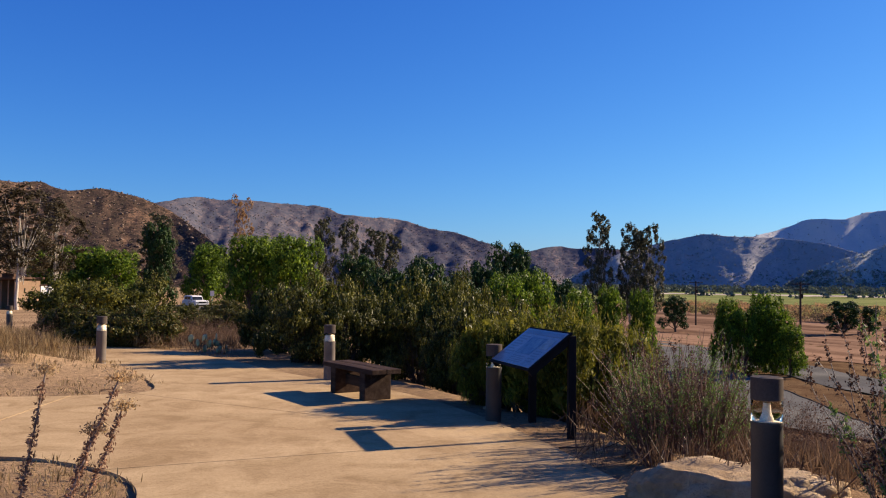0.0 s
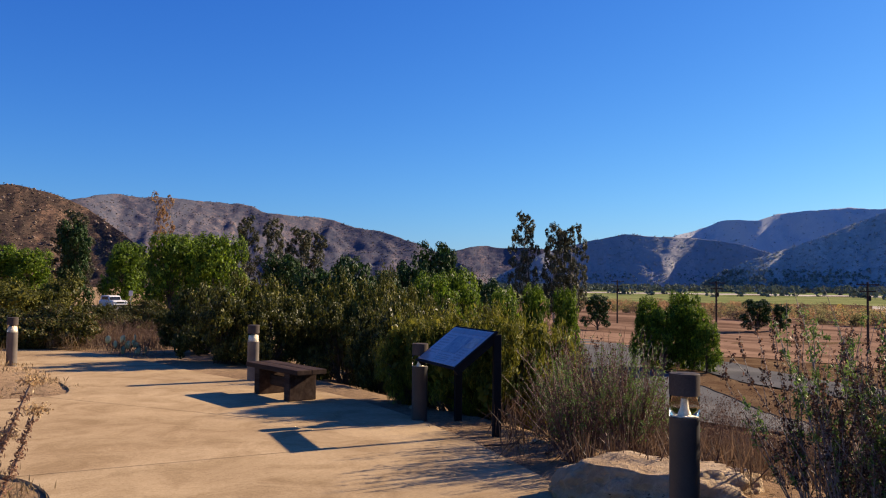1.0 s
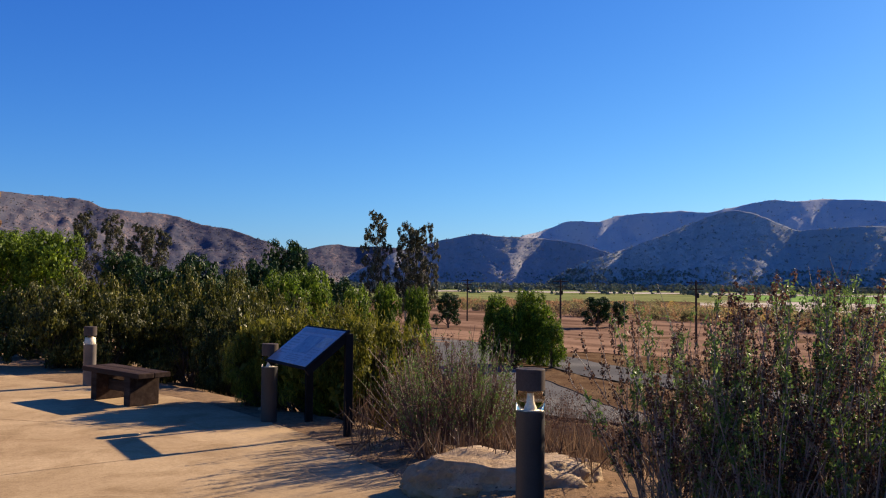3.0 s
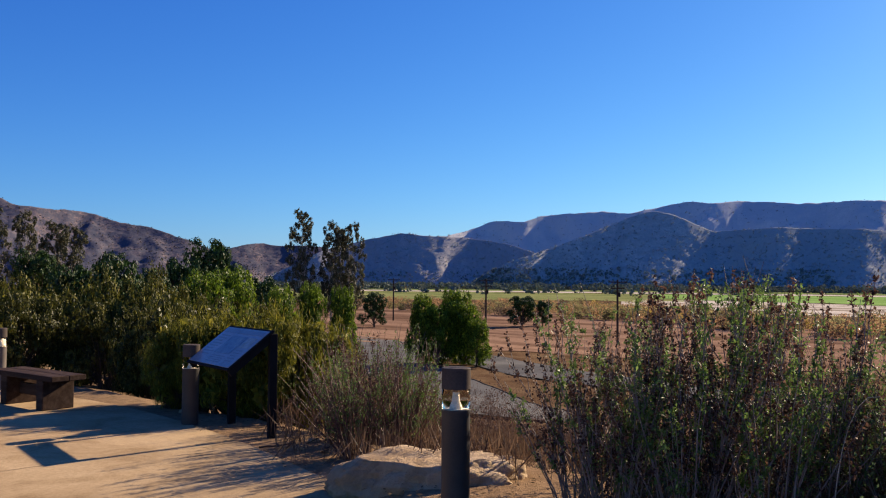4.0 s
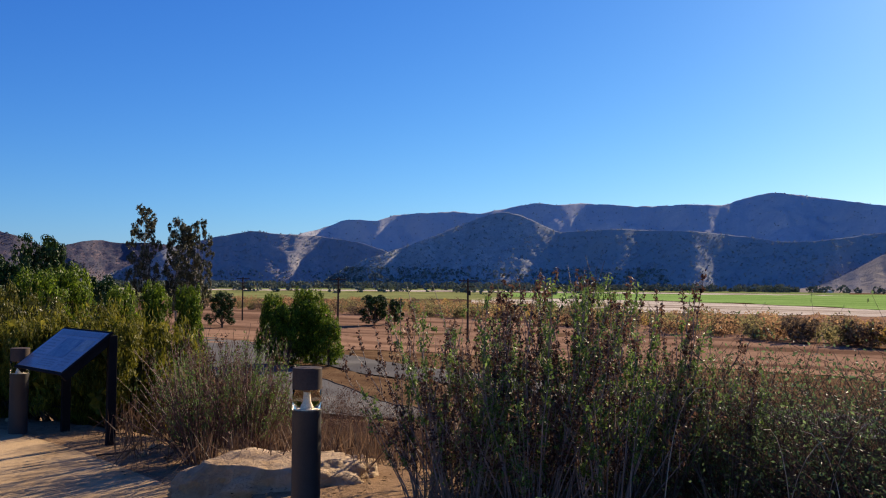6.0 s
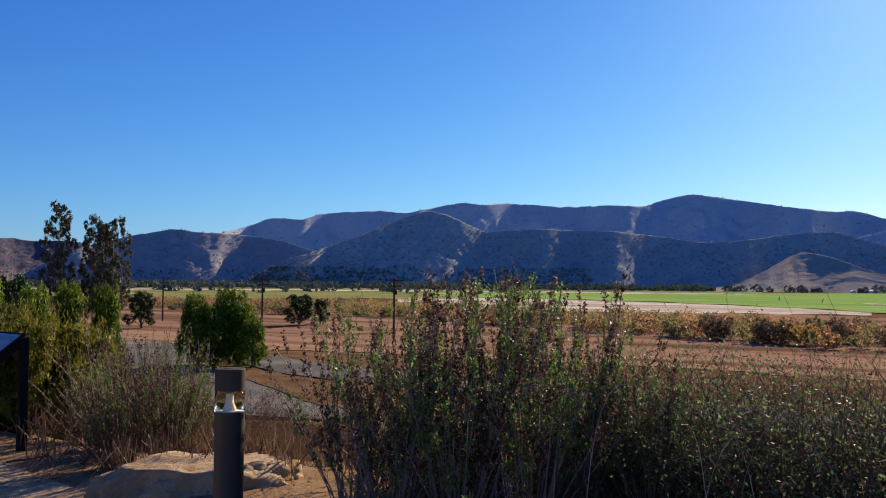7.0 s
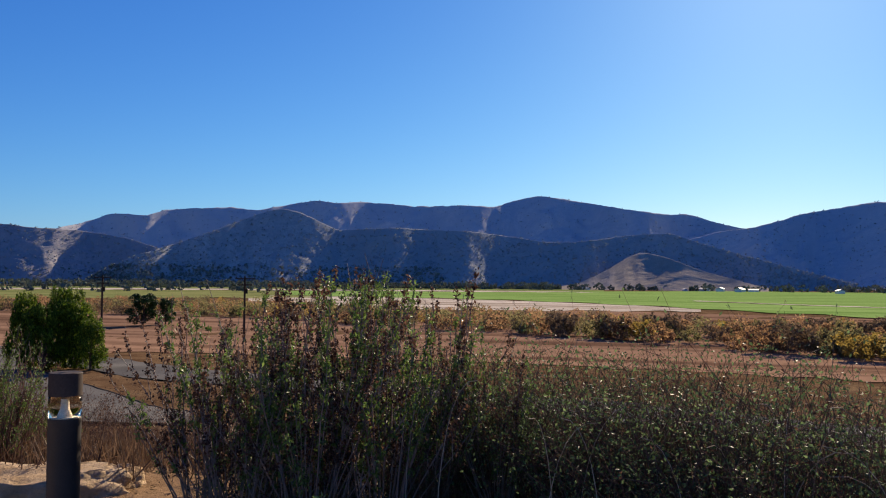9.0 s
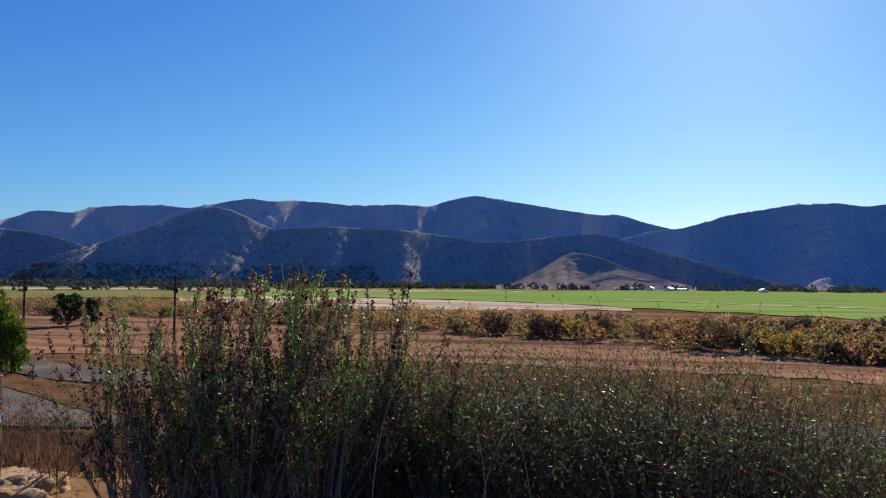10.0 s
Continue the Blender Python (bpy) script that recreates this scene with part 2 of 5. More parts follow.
M_ROOF = two_scale("brown_roof", (0.07, 0.04, 0.03), (0.1, 0.06, 0.045), (0.14, 0.085, 0.06), 1, 10)
M_WHITE = two_scale("white_paint", (0.7, 0.7, 0.69), (0.78, 0.78, 0.77), (0.84, 0.84, 0.83), 0.6, 20, 0.35, 0.03)
M_TYRE = two_scale("tyre_rubber", (0.015, 0.015, 0.015), (0.022, 0.022, 0.022), (0.03, 0.03, 0.03), 4, 40)
M_CHROME = two_scale("dull_metal", (0.45, 0.45, 0.45), (0.55, 0.55, 0.55), (0.65, 0.65, 0.65), 4, 40, 0.3, 0.05, 0.002, 1.0)


def glass_build(nt, bsdf):
    bsdf.inputs["Base Color"].default_value = (0.95, 0.91, 0.83, 1)
    bsdf.inputs["Transmission Weight"].default_value = 1.0
    bsdf.inputs["IOR"].default_value = 1.04
    v = coords(nt)
    r = ramp(nt, noise_tex(nt, v, 25, 4), [(0.3, (0.03, 0.03, 0.03)), (0.8, (0.22, 0.22, 0.22))])
    nt.links.new(r, bsdf.inputs["Roughness"])


M_GLASS = material("clear_lens", glass_build, 0.1)


def dark_glass_build(nt, bsdf):
    v = coords(nt)
    nt.links.new(ramp(nt, noise_tex(nt, v, 2, 3), [(0.3, (0.012, 0.014, 0.018)), (0.7, (0.03, 0.034, 0.04))]), bsdf.inputs["Base Color"])


M_DARK_GLASS = material("car_glass", dark_glass_build, 0.06)

L_SUMAC = leaf_material("laurel_leaves", (0.026, 0.032, 0.006), (0.06, 0.066, 0.011), (0.18, 0.165, 0.035), 0.28, 0.42, 0.2)
L_RUST = leaf_material("rusty_leaves", (0.05, 0.036, 0.01), (0.105, 0.07, 0.018), (0.2, 0.115, 0.03), 0.3)
L_BACCH = leaf_material("yellow_green_leaves", (0.085, 0.09, 0.012), (0.17, 0.17, 0.02), (0.31, 0.275, 0.04), 0.4)
L_PEPPER = leaf_material("pepper_leaves", (0.036, 0.066, 0.008), (0.1, 0.165, 0.014), (0.28, 0.38, 0.035), 0.38)
L_OAK = leaf_material("oak_leaves", (0.012, 0.03, 0.008), (0.028, 0.062, 0.014), (0.06, 0.12, 0.03), 0.12)
L_EUC = leaf_material("eucalyptus_leaves", (0.0375, 0.0438, 0.025), (0.075, 0.0813, 0.0438), (0.163, 0.144, 0.0813), 0.2)
L_ORANGE = leaf_material("autumn_leaves", (0.23, 0.14, 0.082), (0.32, 0.2, 0.115), (0.42, 0.275, 0.155), 0.62, 0.8, 0.0)
L_OLIVE = leaf_material("olive_leaves", (0.04, 0.046, 0.009), (0.085, 0.09, 0.016), (0.21, 0.19, 0.035), 0.25)
# far woods: blue-grey haze is put into the leaf colour
L_FAR_HAZE = leaf_material("hazed_far_tree_leaves", (0.09, 0.115, 0.11), (0.13, 0.16, 0.14), (0.19, 0.21, 0.17), 0.1, 0.9, 0.0)
L_WILLOW = leaf_material("willow_leaves", (0.14, 0.135, 0.07), (0.22, 0.2, 0.1), (0.31, 0.27, 0.13), 0.62, 0.8, 0.0)
L_GOLD = leaf_material("golden_leaves", (0.22, 0.165, 0.05), (0.32, 0.24, 0.065), (0.42, 0.32, 0.095), 0.62, 0.8, 0.0)
L_SAGE = leaf_material("grey_green_leaves", (0.042, 0.07, 0.034), (0.09, 0.14, 0.062), (0.2, 0.29, 0.125), 0.45, 0.5, 0.2)
L_STALK = leaf_material("sage_leaves", (0.06, 0.1, 0.022), (0.115, 0.185, 0.045), (0.21, 0.31, 0.085), 0.42, 0.5, 0.3)
L_SEED = leaf_material("rust_seed_heads", (0.045, 0.026, 0.02), (0.095, 0.052, 0.038), (0.18, 0.1, 0.072), 0.42, 0.6, 0.2)
L_DRY = leaf_material("dry_grass_blades", (0.16, 0.105, 0.055), (0.27, 0.19, 0.1), (0.4, 0.31, 0.18), 0.4)
L_BANK = leaf_material("bank_grass_blades", (0.07, 0.042, 0.028), (0.13, 0.082, 0.055), (0.23, 0.15, 0.1), 0.3)
L_CHAP = leaf_material("chaparral_leaves", (0.06, 0.055, 0.045), (0.085, 0.078, 0.062), (0.12, 0.11, 0.085), 0.1, 0.9, 0.0)
# scrub and oaks on the far slopes, pale bluish with haze in their colour
L_SLOPE_HAZE = leaf_material("hazed_scrub_leaves", (0.25, 0.28, 0.3), (0.31, 0.34, 0.36), (0.38, 0.4, 0.41), 0.1, 0.9, 0.0)
L_WOOD_HAZE = leaf_material("hazed_oak_leaves", (0.15, 0.185, 0.18), (0.2, 0.235, 0.22), (0.27, 0.3, 0.26), 0.1, 0.9, 0.0)
L_LITTER = leaf_material("fallen_leaves", (0.11, 0.08, 0.055), (0.2, 0.145, 0.095), (0.32, 0.24, 0.16), 0.3, 0.8, 0.0)


# ---- mesh helpers ----
def mesh_of(name, verts, faces, mat, smooth=False):
    me = bpy.data.meshes.new(name)
    verts = np.asarray(verts, dtype=np.float32)
    faces = np.asarray(faces, dtype=np.int32)
    k = faces.shape[1]
    me.vertices.add(len(verts))
    me.vertices.foreach_set("co", verts.ravel())
    me.loops.add(faces.size)
    me.loops.foreach_set("vertex_index", faces.ravel())
    me.polygons.add(len(faces))
    me.polygons.foreach_set("loop_start", np.arange(0, faces.size, k, dtype=np.int32))
    me.polygons.foreach_set("loop_total", np.full(len(faces), k, dtype=np.int32))
    me.polygons.foreach_set("use_smooth", np.full(len(faces), smooth))
    me.update(calc_edges=True)
    me.materials.append(mat)
    return me


def put(name, me, parent=None, label=""):
    ob = new(name, me)
    if parent is not None:
        ob.parent = parent
    return tagged(ob, label) if label else ob


def part(name, bm, mat, parent=None, label="", smooth=False):
    me = bpy.data.meshes.new(name)
    bm.normal_update()
    for f in bm.faces:
        f.smooth = smooth
    bm.to_mesh(me)
    bm.free()
    me.materials.append(mat)
    return put(name, me, parent, label)


def box(bm, size, centre=(0, 0, 0), turn=None, bevel=0.0):
    m = Matrix.Translation(centre) @ (turn or Matrix.Identity(4)) @ Matrix.Diagonal((*size, 1))
    geo = bmesh.ops.create_cube(bm, size=1, matrix=m)
    if bevel:
        edges = list({e for v in geo["verts"] for e in v.link_edges})
        bmesh.ops.bevel(bm, geom=edges, offset=bevel, segments=2, affect="EDGES", profile=0.6)


def lathe(bm, profile, n=32):
    """A turned shape from (radius, height) pairs, closed at both ends."""
    rings = []
    for r, z in profile:
        rings.append([bm.verts.new((r * math.cos(2 * math.pi * i / n), r * math.sin(2 * math.pi * i / n), z)) for i in range(n)])
    for a, b in zip(rings, rings[1:]):
        for i in range(n):
            bm.faces.new((a[i], a[(i + 1) % n], b[(i + 1) % n], b[i]))
    bm.faces.new(list(reversed(rings[0])))
    bm.faces.new(rings[-1])


def tubes(paths, sides=4):
    """Tapered tubes: each path is (points, start radius, end radius)."""
    vs, fs, base = [], [], 0
    ang = np.arange(sides) * 2 * np.pi / sides
    for pts, r0, r1 in paths:
        pts = np.asarray(pts, float)
        k = len(pts)
        d = np.gradient(pts, axis=0)
        d /= np.linalg.norm(d, axis=1)[:, None] + 1e-9
        ref = np.where(np.abs(d[:, 2:3]) > 0.9, np.array([[1.0, 0, 0]]), np.array([[0, 0, 1.0]]))
        u = np.cross(d, ref)
        u /= np.linalg.norm(u, axis=1)[:, None] + 1e-9
        w = np.cross(d, u)
        r = np.linspace(r0, r1, k)[:, None, None]
        ring = pts[:, None, :] + r * (np.cos(ang)[None, :, None] * u[:, None, :] + np.sin(ang)[None, :, None] * w[:, None, :])
        vs.append(ring.reshape(-1, 3))
        i = np.arange(k - 1)[:, None] * sides
        j = np.arange(sides)[None, :]
        a, b = base + i + j, base + i + (j + 1) % sides
        fs.append(np.stack([a, b, b + sides, a + sides], -1).reshape(-1, 4))
        base += k * sides
    return np.concatenate(vs), np.concatenate(fs)


def leaves(rng, centres, length, width, bias=None, droop=0.0, face=None):
    """One small folded blade at each centre; bias: the way it mostly points; face: the way its flat side mostly looks."""
    n = len(centres)
    d = rng.normal(size=(n, 3))
    if bias is not None:
        d = d * 0.6 + bias
    d[:, 2] -= droop
    side = rng.normal(size=(n, 3))
    if face is not None:
        side = face + side * 0.3
        side /= np.linalg.norm(side, axis=1)[:, None] + 1e-9
        d = d - side * np.sum(d * side, axis=1)[:, None]
    d /= np.linalg.norm(d, axis=1)[:, None] + 1e-9
    s = np.cross(d, side)
    s /= np.linalg.norm(s, axis=1)[:, None] + 1e-9
    up = np.cross(s, d)
    k = rng.uniform(0.6, 1.25, (n, 1))
    L, W = length * k, width * k
    a = centres - d * L * 0.5
    b = centres + s * W * 0.5 + up * W * 0.15
    c = centres + d * L * 0.5
    e = centres - s * W * 0.5 + up * W * 0.15
    v = np.stack([a, b, c, e], 1).reshape(-1, 3)
    i = np.arange(n)[:, None] * 4
    return v, i + np.array([[0, 1, 2, 3]])


def join(*parts):
    vs, fs, base = [], [], 0
    for v, f in parts:
        vs.append(v)
        fs.append(f + base)
        base += len(v)
    return np.concatenate(vs), np.concatenate(fs)


def units(rng, n):
    d = rng.normal(size=(n, 3))
    return d / (np.linalg.norm(d, axis=1)[:, None] + 1e-9)


def crown_core(rng, blobs, n, leaf):
    """The shaded inside of a crown: fewer and larger leaves."""
    b = np.asarray(blobs, float)[rng.integers(0, len(blobs), n)]
    return leaves(rng, b[:, :3] + units(rng, n) * b[:, 3:] * rng.uniform(0.2, 0.72, (n, 1)), leaf, leaf * 0.7)


def crown_points(rng, blobs, n, subs=16, spread=0.32):
    """Points in small tufts that crowd the outside of overlapping ellipsoids, and the way out at each."""
    blobs = np.asarray(blobs, float)
    wgt = np.prod(blobs[:, 3:], axis=1) ** (2 / 3)
    pick = rng.choice(len(blobs), size=int(n * 2.2), p=wgt / wgt.sum())
    tufts = units(rng, len(blobs) * subs).reshape(len(blobs), subs, 3)
    full = rng.uniform(0.35, 1.0, (len(blobs), subs))
    sub = rng.integers(0, subs, len(pick))
    u, t = units(rng, len(pick)), tufts[pick, sub]
    p = blobs[pick, :3] + blobs[pick, 3:] * (0.78 * t + spread * u * rng.random((len(pick), 1)) ** 0.35)
    d = 0.6 * t + u
    d /= np.linalg.norm(d, axis=1)[:, None] + 1e-9
    deep = np.zeros(len(p))
    for k, b in enumerate(blobs):
        q = np.sum(((p - b[:3]) / b[3:]) ** 2, axis=1)
        deep += (q < 0.6) & (pick != k)
    ok = (deep == 0) & (rng.random(len(p)) < full[pick, sub]) & (np.sum(u * t, axis=1) > -0.55)
    return p[ok][:n], d[ok][:n]


# ---- the lie of the land ----
PATH_EDGE = [(-2.0, 4.5), (-2.1, -6), (4.0, -6), (3.2, 0), (2.1, 4.6), (1.52, 6.8), (1.14, 8.36), (0.76, 9.55), (0.14, 11.07), (-0.77, 12.7),
             (-2.76, 14.65), (-4.05, 16.74), (-6.27, 19.3), (-9, 20.3), (-15, 20.8), (-15, 17.8), (-9.3, 17.7), (-6.7, 16.4), (-5.1, 14.2), (-4.15, 12.5),
             (-4.3, 11.85), (-5.91, 11.4), (-10, 10.7), (-17, 9.7), (-17, 6.4), (-10, 7.6), (-4.05, 7.8), (-3.1, 7.4), (-2.52, 6.91), (-2.18, 6.2)]


def smooth_loop(pts, rounds=3):
    """The outline with its corners cut round."""
    p = np.array(pts, float)
    for _ in range(rounds):
        q = np.roll(p, -1, axis=0)
        p = np.stack([0.75 * p + 0.25 * q, 0.25 * p + 0.75 * q], 1).reshape(-1, 2)
    return p


PATH_LOOP = smooth_loop(PATH_EDGE)


def inside(x, y, loop):
    r = np.zeros(x.shape, bool)
    for (x0, y0), (x1, y1) in zip(loop, np.roll(loop, -1, axis=0)):
        r ^= ((y0 > y) != (y1 > y)) & (x < (x1 - x0) * (y - y0) / (y1 - y0 + 1e-12) + x0)
    return r


def lumps(x, y, f, seed=0.0):
    return (np.sin(x * f + 1.3 * np.sin(y * f * 0.7 + seed) + seed) + np.sin(y * f * 1.13 + 1.1 * np.sin(x * f * 0.9 + 2 * seed) + 2.1 * seed)
            + 0.5 * np.sin((x + y) * f * 2.3 + seed) + 0.5 * np.sin((x - y) * f * 2.7 + 3 * seed)) / 3


def land(x, y):
    """Height of the ground: a terrace by the path, a bank down to the road, the valley floor."""
    x, y = np.asarray(x, float), np.asarray(y, float)
    s = (x - 1.5) * 0.877 + (y - 6.8) * 0.48
    d = np.hypot(x, y)
    u = np.clip((s - 1.5) / 43, 0, 1)
    u = u * (1 - 0.85 * np.clip((y - 30) / 20, 0, 1) * np.clip((-0.12 - x / np.maximum(y, 1)) / 0.13, 0, 1))
    z = -7 * u ** 0.85
    v = np.clip((s - 66) / 80, 0, 1)
    z = z - 4 * v * v * (3 - 2 * v)
    z = z - 0.02 * np.clip(d - 20, 0, 90) * (1 - u) 
    z = z + 0.16 * np.exp(-((x - 2.3) ** 2 + (y - 5.9) ** 2) / 1.3)
    z = z + 0.75 * np.exp(-((x + 9.2) ** 2 / 7 + (y - 14.2) ** 2 / 1.5))
    z = z + 0.03 * lumps(x, y, 1.7, 0.4) * np.clip(d / 4, 0, 1) + 0.12 * lumps(x, y, 0.35, 1.0) * np.clip((d - 18) / 30, 0, 1)
    return z


def land_at(x, y):
    return float(land(x, y))


def polar(az, d):
    a = radians(az)
    return d * math.sin(a), d * math.cos(a)


ROAD = [(34, 230), (34, 131), (35.5, 90), (36.5, 72), (42, 52), (47, 35), (51, 15), (52, -10)]
DRIVE = [(33.5, 122), (28, 100), (24.6, 82), (23.4, 67), (22.8, 57), (20.5, 46), (14, 35)]


def build_ground():
    az = np.concatenate([np.arange(-40, 90, 0.6), np.arange(90, 320, 5.0)])
    rad = np.concatenate([[0.0], 0.8 * 1.045 ** np.arange(200)])
    rad = rad[rad < 4950]
    A, R = np.meshgrid(np.radians(az), rad, indexing="ij")
    X, Y = R * np.sin(A), R * np.cos(A)
    Z = land(X, Y) - 0.01
    for line, half in ((ROAD, 2.2), (DRIVE, 2.4)):
        p = np.array(line, float)
        t = np.linspace(0, len(p) - 1, 140)
        q = np.stack([np.interp(t, np.arange(len(p)), p[:, k]) for k in (0, 1)], 1)
        zone = (R > 15) & (R < 260) & (X > 0)
        gap = np.full(X.shape, 99.0)
        gap[zone] = np.sqrt(np.min((X[zone][:, None] - q[None, :, 0]) ** 2 + (Y[zone][:, None] - q[None, :, 1]) ** 2, axis=1))
        Z = Z - 0.12 * np.clip((half + 0.7 - gap) / 0.7, 0, 1)
    near = R < 30
    ins = np.zeros(X.shape, bool)
    ins[near] = inside(X[near], Y[near], PATH_LOOP)
    Z = np.where(ins, Z * 0 - 0.02, Z)
    n, k = X.shape
    i, j = np.meshgrid(np.arange(n), np.arange(k - 1), indexing="ij")
    a, b = i * k + j, ((i + 1) % n) * k + j
    f = np.stack([a, a + 1, b + 1, b], -1).reshape(-1, 4)
    me = mesh_of("ground", np.stack([X, Y, Z], -1).reshape(-1, 3), f, M_GROUND, True)
    return tagged(put("ground", me), "dry brown earth with a bank falling to the valley", "ground", kind="structure")


build_ground()


def strip(name, line, width, mat, lift, label, category, segs=40):
    """A band that follows the land along a line of (x, y) points."""
    p = np.array(line, float)
    t = np.linspace(0, len(p) - 1, segs * (len(p) - 1) + 1)
    c = np.stack([np.interp(t, np.arange(len(p)), p[:, k]) for k in (0, 1)], 1)
    for _ in range(25):
        c[1:-1] = 0.5 * c[1:-1] + 0.25 * (c[:-2] + c[2:])
    d = np.gradient(c, axis=0)
    d /= np.linalg.norm(d, axis=1)[:, None]
    nrm = np.stack([-d[:, 1], d[:, 0]], 1)
    cols = np.linspace(-0.5, 0.5, 5)
    pts = c[:, None, :] + nrm[:, None, :] * cols[None, :, None] * width
    z = land(pts[..., 0], pts[..., 1]) + lift
    v = np.concatenate([pts, z[..., None]], -1).reshape(-1, 3)
    k = len(cols)
    i, j = np.meshgrid(np.arange(len(c) - 1), np.arange(k - 1), indexing="ij")
    a = i * k + j
    f = np.stack([a, a + 1, a + k + 1, a + k], -1).reshape(-1, 4)
    return tagged(put(name, mesh_of(name, v, f, mat, True)), label, category, kind="structure"), c, nrm


def sector(name, a0, a1, d0, d1, mat, lift, label, category):
    """A field between two bearings; d0, d1: distances of its near and far edge at even steps of bearing."""
    n, k = 70, 30
    az = np.linspace(a0, a1, n)
    lo, hi = np.interp(az, np.linspace(a0, a1, len(d0)), d0), np.interp(az, np.linspace(a0, a1, len(d1)), d1)
    lo = lo * (1 + 0.02 * np.sin(az * 1.3))
    R = lo[:, None] + (hi - lo)[:, None] * np.linspace(0, 1, k)[None, :] ** 1.5
    A = np.radians(az)[:, None]
    X, Y = R * np.sin(A), R * np.cos(A)
    v = np.stack([X, Y, land(X, Y) + lift], -1).reshape(-1, 3)
    i, j = np.meshgrid(np.arange(n - 1), np.arange(k - 1), indexing="ij")
    a = i * k + j
    f = np.stack([a, a + 1, a + k + 1, a + k], -1).reshape(-1, 4)
    return tagged(put(name, mesh_of(name, v, f, mat, True)), label, category, kind="structure")


sector("ploughed_field", 11, 95, (118, 75), (455, 290), M_BROWN_FIELD, 0.05, "brown ploughed field on the valley floor", "field")
sector("pale_field", 32, 62, (400, 350, 375), (655, 550, 412), M_PALE_FIELD, 0.16, "pale dry stubble field in the valley", "field")
sector("olive_field", 5, 36, (560, 560), (960, 900), M_OLIVE_FIELD, 0.2, "olive pasture in the valley", "field")
sector("green_field", 34, 95, (650, 540, 385, 300, 270), (900, 900, 1240, 1250, 1250), M_GREEN_FIELD, 0.3, "bright green irrigated crop field", "field")
sector("pale_field", 5, 55.5, (965, 905), (1090, 1010), M_PALE_FIELD, 0.24, "pale strip of dry stubble below the mountains", "field")
sector("pasture", 5, 55.8, (1095, 1015), (1250, 1250), M_PASTURE, 0.25, "yellow-green pasture below the mountains", "field")

strip("road", ROAD, 7.5, M_ASPHALT, 0.06, "grey asphalt valley road", "road")
_, drive_line, drive_normal = strip("driveway", DRIVE, 8.0, M_ASPHALT, 0.08, "grey asphalt driveway joining the valley road", "road")


strip("farm_track", [polar(61.5, 570), polar(66, 520), polar(80, 445)], 9.0, M_PALE_FIELD, 0.5, "pale farm track through the green field", "road")


def build_berm():
    edge = drive_line + drive_normal * 4.1
    pts = np.stack([edge[:, 0], edge[:, 1], land(edge[:, 0], edge[:, 1]) + 0.06], 1)
    v, f = tubes([(pts, 0.075, 0.075)], 6)
    tagged(put("kerb", mesh_of("kerb", v, f, M_CURB, True)), "dark asphalt kerb along the driveway", "kerb", kind="structure")


build_berm()


